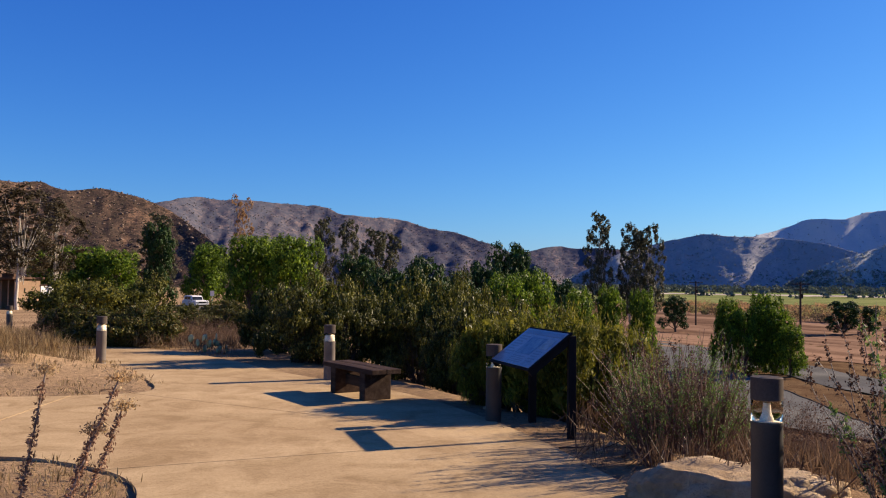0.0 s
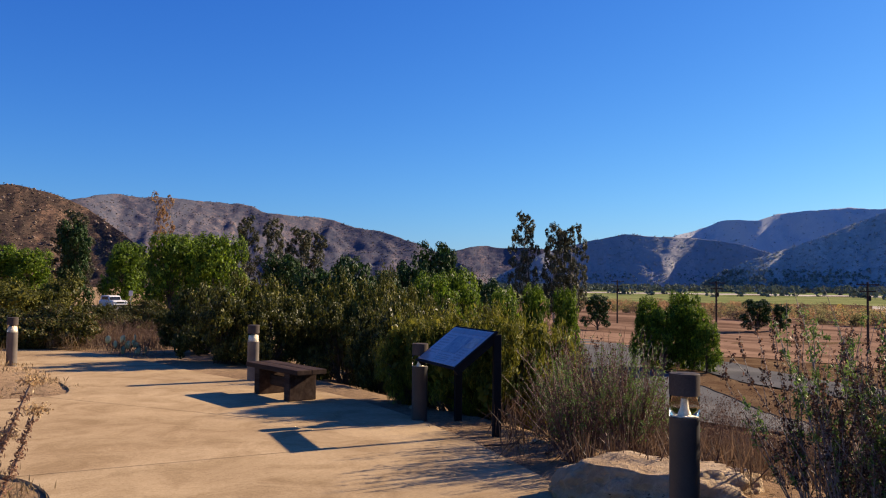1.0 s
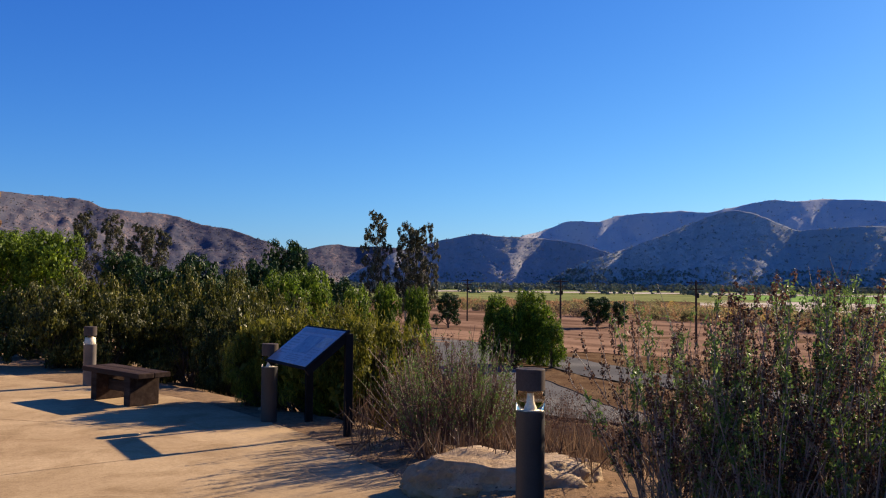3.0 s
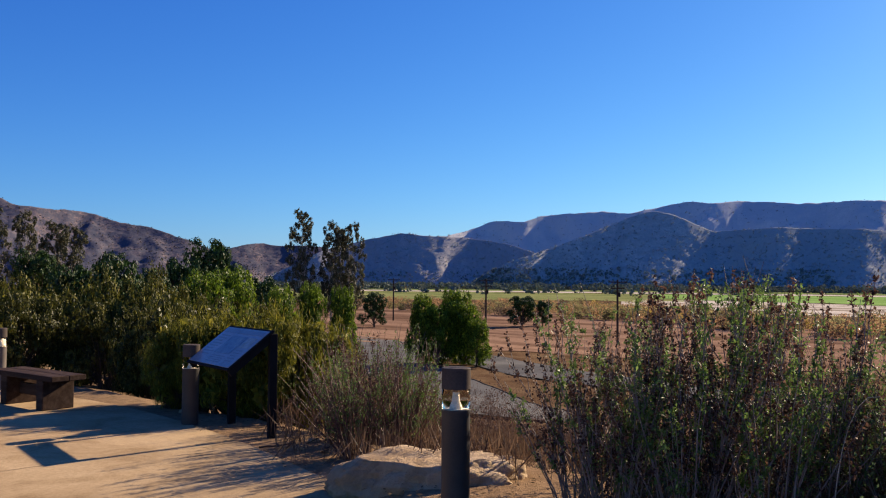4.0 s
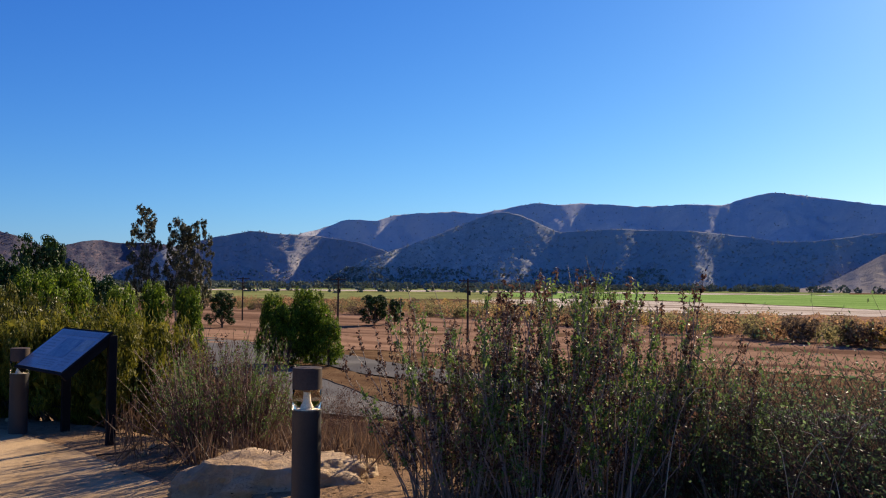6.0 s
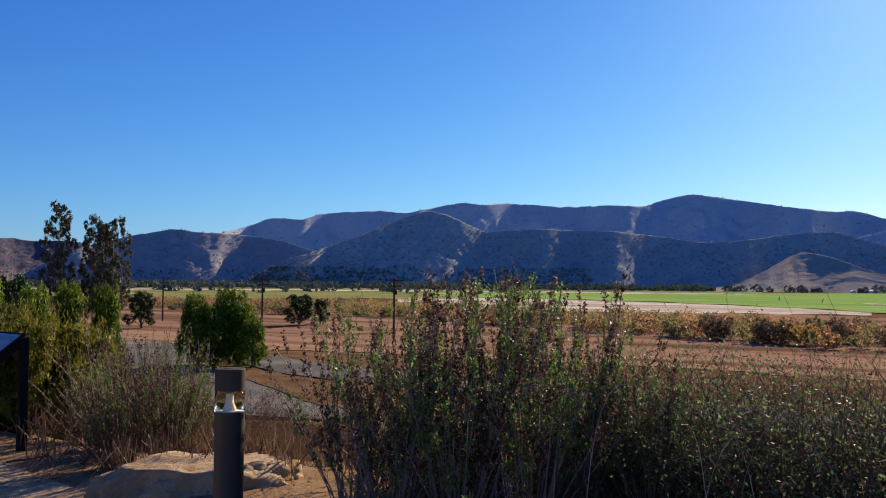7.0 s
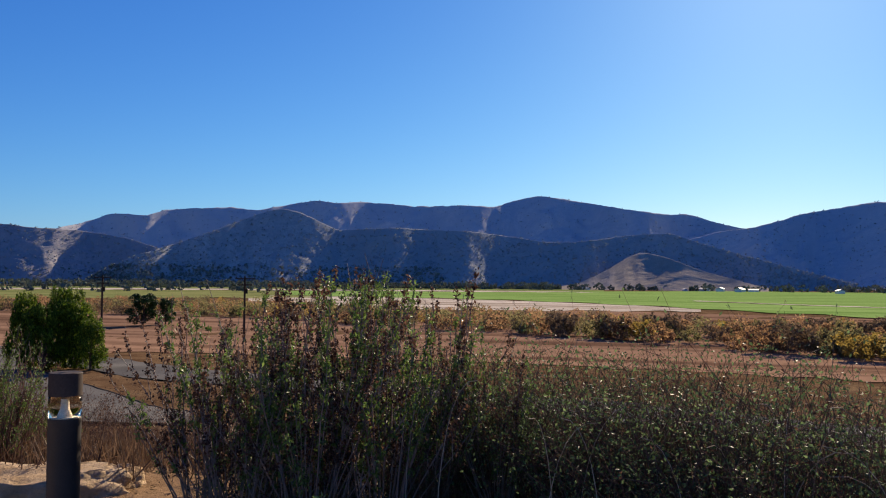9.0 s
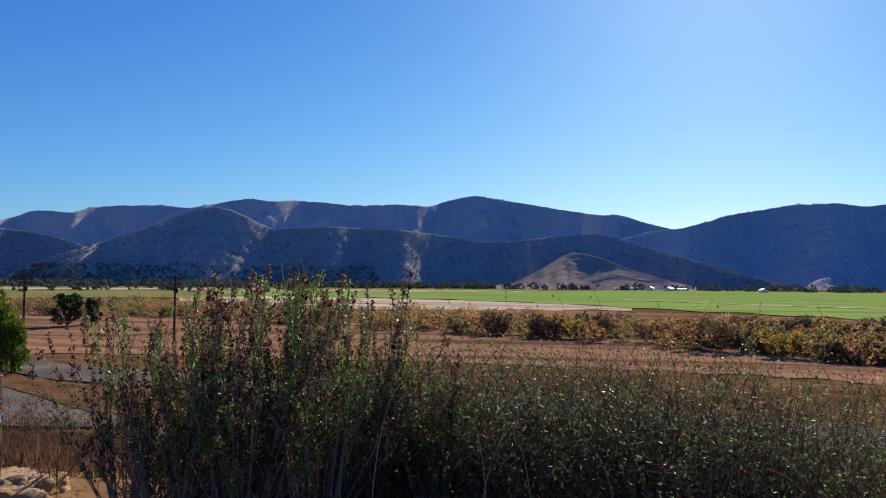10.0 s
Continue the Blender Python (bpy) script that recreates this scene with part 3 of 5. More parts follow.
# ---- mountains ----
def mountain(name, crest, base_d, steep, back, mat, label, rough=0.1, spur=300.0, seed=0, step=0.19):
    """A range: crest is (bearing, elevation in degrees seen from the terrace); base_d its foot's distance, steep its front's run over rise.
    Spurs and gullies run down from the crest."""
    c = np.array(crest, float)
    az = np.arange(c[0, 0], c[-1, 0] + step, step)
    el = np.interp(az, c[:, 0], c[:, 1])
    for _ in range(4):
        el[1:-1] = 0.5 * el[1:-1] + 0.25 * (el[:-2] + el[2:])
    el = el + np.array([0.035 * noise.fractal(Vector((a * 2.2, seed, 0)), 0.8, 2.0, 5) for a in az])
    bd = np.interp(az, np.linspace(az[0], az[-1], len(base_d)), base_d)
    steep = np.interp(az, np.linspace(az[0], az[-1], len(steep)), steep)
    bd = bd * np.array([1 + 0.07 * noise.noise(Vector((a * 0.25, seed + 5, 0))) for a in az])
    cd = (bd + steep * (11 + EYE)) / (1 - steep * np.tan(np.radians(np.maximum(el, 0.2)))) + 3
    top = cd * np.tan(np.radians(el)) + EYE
    u = np.concatenate([np.linspace(0, 1, 74), 1 + np.linspace(0.05, 1, 8)])
    uu = np.minimum(u, 1)
    R = np.where(u[None, :] <= 1, bd[:, None] + (cd - bd)[:, None] * u[None, :], cd[:, None] + back * (u[None, :] - 1))
    A = np.radians(az)[:, None]
    X, Y = R * np.sin(A), R * np.cos(A)
    prof = np.where(u > 1, 1 - 0.75 * (u - 1), 0.75 * uu + 0.25 * uu * uu)
    env = np.clip(4.5 * uu * (1.03 - uu), 0, 1) ** 0.7
    relief = np.empty(X.shape)
    for i, j in np.ndindex(X.shape):
        s, r = np.radians(az[i]) * cd[i] / spur, R[i, j] / spur
        w = 0.7 * noise.noise(Vector((s * 0.5, r * 0.5, seed)))
        a = 1.5 * noise.noise(Vector((s * 0.9 + w + 0.35 * r, r * 0.35, seed + 10))) + 0.3
        b = 1 - 2.2 * abs(noise.noise(Vector((s * 2.6 + 1.6 * w + 0.3 * r, r * 0.7, seed + 20))))
        d = 1 - 2.2 * abs(noise.noise(Vector((s * 6 + 2 * w - 0.4 * r, r * 1.8, seed + 30))))
        e = noise.fractal(Vector((s * 11, r * 7, seed + 40)), 0.7, 2.0, 4)
        relief[i, j] = a * 0.5 + b * 0.32 + d * 0.22 + e * 0.24
    hgt = (top + 11)[:, None]
    Z = -11.8 + hgt * (prof[None, :] + rough * (relief - 0.35) * env[None, :])
    n, k = X.shape
    i, j = np.meshgrid(np.arange(n - 1), np.arange(k - 1), indexing="ij")
    a = i * k + j
    f = np.stack([a, a + 1, a + k + 1, a + k], -1).reshape(-1, 4)
    pts = np.stack([X, Y, Z], -1)
    me = mesh_of(name, pts.reshape(-1, 3), f, mat, True)
    uv = np.stack([np.radians(az)[:, None] * cd[:, None] + 0 * R, R], -1).reshape(-1, 2)[f.ravel()]
    me.uv_layers.new(name="slope").data.foreach_set("uv", uv.astype(np.float32).ravel())
    SLOPES[mat.name] = SLOPES.get(mat.name, []) + [pts[:, 3:75].reshape(-1, 3)]
    return tagged(put(name, me), label, "mountain", kind="structure")


SLOPES = {}


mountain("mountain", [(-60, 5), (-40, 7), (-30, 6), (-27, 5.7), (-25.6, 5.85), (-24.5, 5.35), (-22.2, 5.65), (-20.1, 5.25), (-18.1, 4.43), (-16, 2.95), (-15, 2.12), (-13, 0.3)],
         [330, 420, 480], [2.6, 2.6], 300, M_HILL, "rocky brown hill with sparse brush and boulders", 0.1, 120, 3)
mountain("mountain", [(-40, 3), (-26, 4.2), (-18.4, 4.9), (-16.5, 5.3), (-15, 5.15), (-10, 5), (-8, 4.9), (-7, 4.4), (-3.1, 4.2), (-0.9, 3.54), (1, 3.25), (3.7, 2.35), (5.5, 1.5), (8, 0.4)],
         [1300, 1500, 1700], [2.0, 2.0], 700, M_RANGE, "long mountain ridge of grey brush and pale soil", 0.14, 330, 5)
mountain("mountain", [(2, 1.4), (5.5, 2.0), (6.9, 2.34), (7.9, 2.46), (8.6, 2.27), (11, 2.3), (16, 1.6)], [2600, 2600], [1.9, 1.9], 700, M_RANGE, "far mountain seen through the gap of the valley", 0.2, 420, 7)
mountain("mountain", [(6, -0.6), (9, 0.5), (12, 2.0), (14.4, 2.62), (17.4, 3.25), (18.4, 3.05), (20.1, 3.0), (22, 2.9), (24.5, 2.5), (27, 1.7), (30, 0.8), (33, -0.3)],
         [1750, 1700, 1650], [1.3, 1.4, 1.5], 700, M_MID_HAZE, "grey-brown mountain slope at the end of the range", 0.15, 300, 23)
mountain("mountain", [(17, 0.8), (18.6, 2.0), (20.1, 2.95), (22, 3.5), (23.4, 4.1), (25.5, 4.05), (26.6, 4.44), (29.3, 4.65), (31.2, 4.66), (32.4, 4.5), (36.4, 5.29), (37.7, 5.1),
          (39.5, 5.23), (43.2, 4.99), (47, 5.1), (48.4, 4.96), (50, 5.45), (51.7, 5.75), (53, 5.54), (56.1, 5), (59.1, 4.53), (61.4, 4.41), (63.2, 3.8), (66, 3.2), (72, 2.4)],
         [2100, 2000, 1950, 1900], [1.3, 1.45, 1.6, 1.75, 1.85], 900, M_BLUE_HAZE, "long shaded mountain range across the valley, haze put into its colour", 0.115, 420, 11)
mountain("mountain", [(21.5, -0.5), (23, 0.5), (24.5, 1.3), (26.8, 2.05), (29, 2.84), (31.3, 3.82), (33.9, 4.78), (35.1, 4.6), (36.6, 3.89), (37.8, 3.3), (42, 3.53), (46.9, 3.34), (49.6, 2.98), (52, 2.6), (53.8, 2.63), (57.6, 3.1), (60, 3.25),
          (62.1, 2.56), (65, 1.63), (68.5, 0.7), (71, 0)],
         [1350, 1350, 1400], [1.3, 1.45, 1.7, 1.85], 600, M_SPUR_HAZE, "brushy spur in front of the range, haze put into its colour", 0.125, 300, 13)
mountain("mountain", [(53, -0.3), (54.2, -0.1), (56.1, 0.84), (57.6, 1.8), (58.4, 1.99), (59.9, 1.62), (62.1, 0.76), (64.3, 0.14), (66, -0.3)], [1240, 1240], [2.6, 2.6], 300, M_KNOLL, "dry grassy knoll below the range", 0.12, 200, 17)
mountain("mountain", [(60, 2.4), (63.2, 3.3), (65.2, 3.5), (66.8, 3.94), (68.2, 4.36), (71.9, 4.93), (74.5, 4.96), (76, 4.7), (80, 5.0), (90, 6.0), (105, 6)], [1800, 1700, 1500], [1.95, 1.95], 700, M_BLUE_HAZE, "shaded mountain beyond the valley's end, blue haze put into its colour", 0.12, 380, 19)


# ---- the paved path: slabs between recessed joints ----
JOINTS = [((-2.5, 7.36), (0.82, 8.78)), ((-4.0, 11.7), (-2.12, 10.58)), ((-4.05, 16.7), (-6.7, 16.4)), ((-2.2, 4.2), (2.2, 4.9)), ((-2.1, 1.0), (3.1, 1.2)),
          ((-5.0, 9.7), (-4.9, 7.6)), ((-8.4, 11.2), (-8.2, 7.4)), ((-9.1, 20.5), (-9.3, 17.5))]


def build_path():
    holder = tagged(new("pavement"), "tan concrete footpath with a rough sandy finish", "path", kind="structure")
    bm = bmesh.new()
    face = bm.faces.new([bm.verts.new((x, y, 0.0)) for x, y in PATH_LOOP])
    bm.normal_update()
    bmesh.ops.triangulate(bm, faces=[face])
    for n, (a, b) in enumerate(JOINTS):
        d = Vector((b[0] - a[0], b[1] - a[1], 0)).normalized()
        q = Vector((-d.y, d.x, 0))
        for off in (-0.007, 0.007):
            bmesh.ops.bisect_plane(bm, geom=bm.verts[:] + bm.edges[:] + bm.faces[:], plane_co=Vector((*a, 0)) + q * off, plane_no=q, dist=1e-5)
        mid, half = (Vector(a) + Vector(b)) / 2, (Vector(b) - Vector(a)).length * 0.75 + 1.2
        cut = [f for f in bm.faces if abs((f.calc_center_median() - Vector((*a, 0))).dot(q)) < 0.0069 and (f.calc_center_median().xy - mid).length < half]
        bmesh.ops.delete(bm, geom=cut, context="FACES")
    todo = set(bm.faces)
    slabs = []
    while todo:
        stack, isle = [todo.pop()], []
        while stack:
            f = stack.pop()
            isle.append(f)
            for e in f.edges:
                for g in e.link_faces:
                    if g in todo:
                        todo.remove(g)
                        stack.append(g)
        slabs.append([[tuple(v.co.xy) for v in f.verts] for f in isle])
    bm.free()
    for polys in slabs:
        sb = bmesh.new()
        for p in polys:
            sb.faces.new([sb.verts.new((x, y, 0.0)) for x, y in p])
        bmesh.ops.remove_doubles(sb, verts=sb.verts[:], dist=1e-4)
        ext = bmesh.ops.extrude_face_region(sb, geom=sb.faces[:])
        top = [v for v in ext["geom"] if isinstance(v, bmesh.types.BMVert)]
        for v in sb.verts:
            v.co.z = -0.12
        for v in top:
            v.co.z = 0.015
        bmesh.ops.recalc_face_normals(sb, faces=sb.faces[:])
        part("slab", sb, M_PAVING, holder)
    jb = bmesh.new()
    jf = jb.faces.new([jb.verts.new((x, y, -0.005)) for x, y in PATH_LOOP])
    jb.normal_update()
    bmesh.ops.triangulate(jb, faces=[jf])
    part("joint_filler", jb, M_GROUND, holder, "dark earth in the joints")


build_path()


# ---- bollard lights ----
def build_bollard(paint, label, lit_lens=False):
    root = new("bollard_light")
    bm = bmesh.new()
    lathe(bm, [(0.092, -0.1), (0.092, 0.615), (0.094, 0.62), (0.094, 0.638), (0.03, 0.64)])
    part("body", bm, paint, root, "painted metal post", True).data.set_sharp_from_angle(angle=0.6)
    bm = bmesh.new()
    # white filling added in place of the sunlight that the lens catches
    if lit_lens:
        lathe(bm, [(0.08, 0.6475), (0.082, 0.655), (0.078, 0.73), (0.05, 0.741)], 24)
    else:
        lathe(bm, [(0.042, 0.6405), (0.042, 0.648), (0.04, 0.66), (0.026, 0.69), (0.022, 0.735), (0.022, 0.745)], 24)
    part("reflector", bm, M_SHELL, root, "white filling added to imitate a sunlit lens" if lit_lens else "white cone reflector", True)
    bm = bmesh.new()
    lathe(bm, [(0.085, 0.6402), (0.085, 0.646), (0.044, 0.647)], 24)
    part("base_plate", bm, M_SHELL, root, "", True)
    bm = bmesh.new()
    lathe(bm, [(0.02, 0.742), (0.027, 0.75), (0.027, 0.764), (0.02, 0.768)], 16)
    part("lamp", bm, M_WALL, root, "amber lamp", True)
    bm = bmesh.new()
    n, rings = 32, []
    for r, z in [(0.0915, 0.64), (0.0915, 0.77), (0.0865, 0.77), (0.0865, 0.64)]:
        rings.append([bm.verts.new((r * math.cos(2 * math.pi * i / n), r * math.sin(2 * math.pi * i / n), z)) for i in range(n)])
    for a, b in zip(rings, rings[1:] + rings[:1]):
        for i in range(n):
            bm.faces.new((a[i], a[(i + 1) % n], b[(i + 1) % n], b[i]))
    lens = part("lens", bm, M_GLASS, root, "clear polycarbonate lens", True)
    lens.visible_shadow = False
    bm = bmesh.new()
    lathe(bm, [(0.06, 0.768), (0.094, 0.77), (0.094, 0.9), (0.091, 0.904), (0.05, 0.905)])
    part("cap", bm, M_CAP, root, "brown metal cap", True).data.set_sharp_from_angle(angle=0.6)
    return tagged(root, label, "bollard light", "bollard lights along the path")


bollard = build_bollard(M_BRONZE, "bronze bollard light with a clear lens beside the path, shade put into its dark paint")
bollard.matrix_basis = pose(1.957, 5.10, 0.185, 0, 0, 20)
# the one by the sign takes the darkened paint in place of its shade
copy_thing(bollard, pose(0.607, 9.95, 0, 0.4, 0, 40))
bollard = build_bollard(M_POST_SUNLIT, "brown bollard light beside the path, sunlight put into its paint and white lens", True)
bollard.matrix_basis = pose(-1.84, 13.8, 0, 0.4, 0, 0)
for x, y, z, turn in [(-6.42, 15.9, 0.0, 75), (-13.7, 26.7, -0.2, 10)]:
    copy_thing(bollard, pose(x, y, z, 0.4, 0, turn))


# ---- information panel ----
def build_sign():
    root = tagged(new("information_panel"), "slanted outdoor information panel on black metal posts", "sign")
    high, low, far = Vector((1.34, 8.94, 1.085)), Vector((0.90, 8.80, 0.735)), Vector((1.03, 9.91, 1.085))
    along = (far - high).normalized()
    down = (low - high).normalized()
    nrm = along.cross(down).normalized()
    if nrm.z < 0:
        nrm = -nrm
    frame_m = Matrix((along, down, nrm)).transposed().to_4x4()
    side, length = (low - high).length, (far - high).length
    yaw = Matrix.Rotation(math.atan2(along.y, along.x), 4, "Z")
    for foot, top in ((high, high.z), (far, far.z)):
        bm = bmesh.new()
        box(bm, (0.045, 0.09, top + 0.25), (foot.x + 0.03, foot.y, (top - 0.25) / 2 - 0.01), yaw, 0.006)
        part("post", bm, M_BLACK, root)
        bm = bmesh.new()
        box(bm, (0.045, side + 0.04, 0.075), foot + down * (side / 2) - nrm * 0.045, frame_m, 0.006)
        part("arm", bm, M_BLACK, root)
    centre = high + along * length / 2 + down * side / 2
    bm = bmesh.new()
    box(bm, (length + 0.09, side + 0.06, 0.02), centre + nrm * 0.004, frame_m, 0.004)
    panel_frame = part("panel_frame", bm, M_BLACK, root)
    bm = bmesh.new()
    box(bm, (length + 0.03, side, 0.006), centre + nrm * 0.016, frame_m, 0.001)
    graphic = part("graphic", bm, M_PANEL, root, "faded blue-grey printed panel under a glossy coat")

    def block(name, u0, u1, v0, v1, mat, label):
        b = bmesh.new()
        c = high + along * (length * (1 - (u0 + u1) / 2)) + down * (side * (v0 + v1) / 2) + nrm * 0.0205
        box(b, (length * (u1 - u0), side * (v1 - v0), 0.0015), c, frame_m)
        part(name, b, mat, graphic, label)
    block("heading_band", 0.03, 0.97, 0.04, 0.15, M_INK_DARK, "dark heading band")
    block("picture", 0.34, 0.72, 0.22, 0.7, M_INK_BLUE, "large faded landscape picture")
    block("picture", 0.76, 0.95, 0.22, 0.5, M_INK_TAN, "small faded picture")
    for k in range(8):
        block("text_line", 0.05, 0.29 - 0.03 * (k % 3), 0.22 + 0.075 * k, 0.245 + 0.075 * k, M_INK_DARK, "")
    for k in range(4):
        block("text_line", 0.36, 0.7 - 0.02 * (k % 2), 0.76 + 0.05 * k, 0.78 + 0.05 * k, M_INK_DARK, "")
    for k in range(5):
        block("text_line", 0.77, 0.94 - 0.02 * (k % 3), 0.56 + 0.07 * k, 0.58 + 0.07 * k, M_INK_DARK, "")


M_PANEL = two_scale("printed_panel", (0.2, 0.21, 0.25), (0.26, 0.275, 0.31), (0.33, 0.34, 0.37), 3, 40, 0.22, 0.03, 0.001)
M_INK_DARK = two_scale("dark_ink", (0.15, 0.165, 0.2), (0.19, 0.205, 0.24), (0.23, 0.25, 0.285), 3, 40, 0.22, 0.02, 0.001)
M_INK_BLUE = two_scale("picture_ink", (0.1, 0.13, 0.18), (0.16, 0.2, 0.25), (0.26, 0.28, 0.29), 9, 40, 0.22, 0.02, 0.001)
M_INK_TAN = two_scale("tan_ink", (0.25, 0.22, 0.18), (0.33, 0.3, 0.26), (0.42, 0.4, 0.36), 9, 40, 0.22, 0.02, 0.001)
build_sign()


# ---- bench ----
def build_bench():
    root = tagged(new("bench"), "heavy dark weathered timber bench on the path's edge", "bench")
    for k in (-1, 1):
        bm = bmesh.new()
        box(bm, (1.5, 0.22, 0.065), (0, k * 0.114, 0.4), None, 0.008)
        part("seat_plank", bm, M_WOOD, root)
        bm = bmesh.new()
        box(bm, (0.15, 0.41, 0.37), (k * 0.44, 0, 0.183), None, 0.01)
        part("leg", bm, M_WOOD, root)
    bm = bmesh.new()
    box(bm, (0.73, 0.07, 0.14), (0, 0, 0.2), None, 0.006)
    part("stretcher", bm, M_WOOD, root)
    root.matrix_basis = pose(-1.155, 11.93, 0.015, 0, 0, math.degrees(math.atan2(-0.832, 0.555)))


build_bench()


# ---- sandstone boulders ----
def build_rock(name, at, size, turn, seed, label, fine=5):
    bm = bmesh.new()
    bmesh.ops.create_icosphere(bm, subdivisions=fine, radius=1)
    for v in bm.verts:
        p = v.co.copy()
        k = 1 + 0.16 * noise.fractal(p * 1.1 + Vector((seed, 0, 0)), 0.9, 2.0, 4) + 0.09 * noise.fractal(p * 3.2 + Vector((0, seed, 0)), 0.8, 2.0, 4)
        cell = noise.voronoi(p * 1.6 + Vector((seed, seed, 0)))[0]
        k -= 0.10 * max(0, 0.18 - (cell[1] - cell[0]))
        q = p * k
        q.z = max(-0.5, min(q.z, 0.62 + 0.12 * noise.noise(p * 2.2 + Vector((seed, 3, 0)))))
        q.z += 0.03 * math.sin(q.z * 22 + 2 * noise.noise(p * 1.5)) * 0.5
        v.co = Vector((q.x * size[0], q.y * size[1], q.z * size[2]))
    ob = part(name, bm, M_ROCK, None, "", True)
    ob.matrix_basis = pose(*at, 0, 0, turn)
    return tagged(ob, label, "rock")


build_rock("boulder", (2.12, 6.25, 0.1), (0.72, 0.4, 0.3), -16, 2.0, "large flat-topped tan sandstone boulder among shrubs")
build_rock("boulder", (2.75, 6.2, 0.1), (0.24, 0.2, 0.2), 20, 6.0, "small tan sandstone rock beside the boulder")
for k, (x, y) in enumerate([(1.75, 8.6), (1.55, 8.25), (1.95, 7.6), (2.1, 8.9), (0.6, 11.0)]):
    build_rock("stone", (x, y, land_at(x, y)), (0.07, 0.05, 0.035), 50 * k, 9.0 + k, "small loose stone on bare earth", 3)


# ---- plants ----
def stem_path(rng, h, spread, n=7, base=0.12, bend=0.25):
    a = rng.uniform(0, 2 * np.pi)
    out = rng.uniform(0.2, 1.0) * spread
    b = np.array([math.cos(a), math.sin(a), 0])
    t = np.linspace(0, 1, n)[:, None]
    p = b * (base * rng.uniform(0, 1) + out * t ** 1.2) + np.array([[0, 0, 1.0]]) * h * t
    wob = np.cumsum(rng.normal(size=(n, 3)) * 0.02 * h * bend * 2, axis=0)
    wob -= wob[0]
    return p + wob


def along_stem(rng, p, n, lo, hi):
    t = rng.uniform(lo, hi, n) * (len(p) - 1)
    i = np.minimum(t.astype(int), len(p) - 2)
    f = (t - i)[:, None]
    return p[i] * (1 - f) + p[i + 1] * f


def build_stalk_shrub(name, seed, h, spread, stems, green, rust, label, group, mat=None, leafsize=0.035):
    """Wand-like stems that fan out from one crown, with tufts of small leaves and knobbly rusty seed spikes."""
    rng = np.random.default_rng(seed)
    root = new(name)
    paths, lv, sv = [], [], []
    for k in range(stems):
        hh = h * (0.5 + 0.5 * rng.random() ** 1.6)
        p = stem_path(rng, hh, spread * rng.uniform(0.3, 1.1), 9, 0.14, 0.15)
        paths.append((p, rng.uniform(0.0045, 0.009), 0.0018))
        ends = [(p, hh, 0.3)]
        for _ in range(rng.integers(1, 4)):
            i = rng.integers(3, 8)
            d = rng.normal(size=3) * 0.16 + np.array([0, 0, 1.0])
            L = min(hh * rng.uniform(0.12, 0.34), h - p[i][2])
            tw = p[i] + d[None, :] * L * np.linspace(0, 1, 4)[:, None] + np.cumsum(rng.normal(size=(4, 3)) * 0.01, axis=0)
            paths.append((tw, 0.0032, 0.001))
            ends.append((tw, L, 0.1))
        kind = rng.random()
        for q, L, lo in ends:
            if kind < green:
                tufts = along_stem(rng, q, int(3 + L * 11), max(lo, 0.5 if L > 0.8 else 0.1), 1.0)
                lv.append(np.repeat(tufts, 7, 0) + rng.normal(size=(len(tufts) * 7, 3)) * 0.014)
            elif kind < green + rust:
                knobs = along_stem(rng, q, int(3 + L * 11), max(lo, 0.45), 1.0)
                sv.append(np.repeat(knobs, 6, 0) + rng.normal(size=(len(knobs) * 6, 3)) * np.array([0.011, 0.011, 0.02]))
            else:
                tufts = along_stem(rng, q, int(2 + L * 3), lo, 1.0)
                lv.append(np.repeat(tufts, 3, 0) + rng.normal(size=(len(tufts) * 3, 3)) * 0.012)
    v, f = tubes(paths, 4)
    put("twig_mass", mesh_of("twig_mass", v, f, mat or M_STEM, True), root)
    if lv:
        v, f = leaves(rng, np.concatenate(lv), leafsize, leafsize * 0.4, np.array([0, 0, 0.6]))
        put("foliage", mesh_of("foliage", v, f, L_STALK), root, "small green leaves")
    if sv:
        v, f = leaves(rng, np.concatenate(sv), leafsize * 0.8, leafsize * 0.5, np.array([0, 0, 0.3]))
        put("seed_tuft", mesh_of("seed_tuft", v, f, L_SEED), root, "rusty dry seed heads")
    return tagged(root, label, "shrub", group)


def build_tangle(name, seed, h, spread, stems, count, leaf_mat, stem_mat, label, group):
    """A low rounded tangle of thin grey twigs with scattered leaves."""
    rng = np.random.default_rng(seed)
    root = new(name)
    paths, pts = [], []
    for k in range(stems):
        p = stem_path(rng, h * rng.uniform(0.4, 1.0), spread, 6, 0.35, 0.9)
        paths.append((p, 0.0042, 0.0012))
        for _ in range(3):
            i = rng.integers(1, 6)
            d = rng.normal(size=3) * 0.7 + np.array([0, 0, 0.5])
            tw = p[i] + d[None, :] * h * rng.uniform(0.1, 0.3) * np.linspace(0, 1, 3)[:, None]
            paths.append((tw, 0.0022, 0.0009))
            pts.append(tw[1:])
        pts.append(p[2:])
    pts = np.concatenate(pts)
    v, f = tubes(paths, 3)
    put("twig_mass", mesh_of("twig_mass", v, f, stem_mat, True), root)
    c = pts[rng.integers(0, len(pts), count)] + rng.normal(size=(count, 3)) * 0.035
    v, f = leaves(rng, c, 0.029, 0.014)
    put("foliage", mesh_of("foliage", v, f, leaf_mat), root, "scattered small leaves")
    return tagged(root, label, "shrub", group)


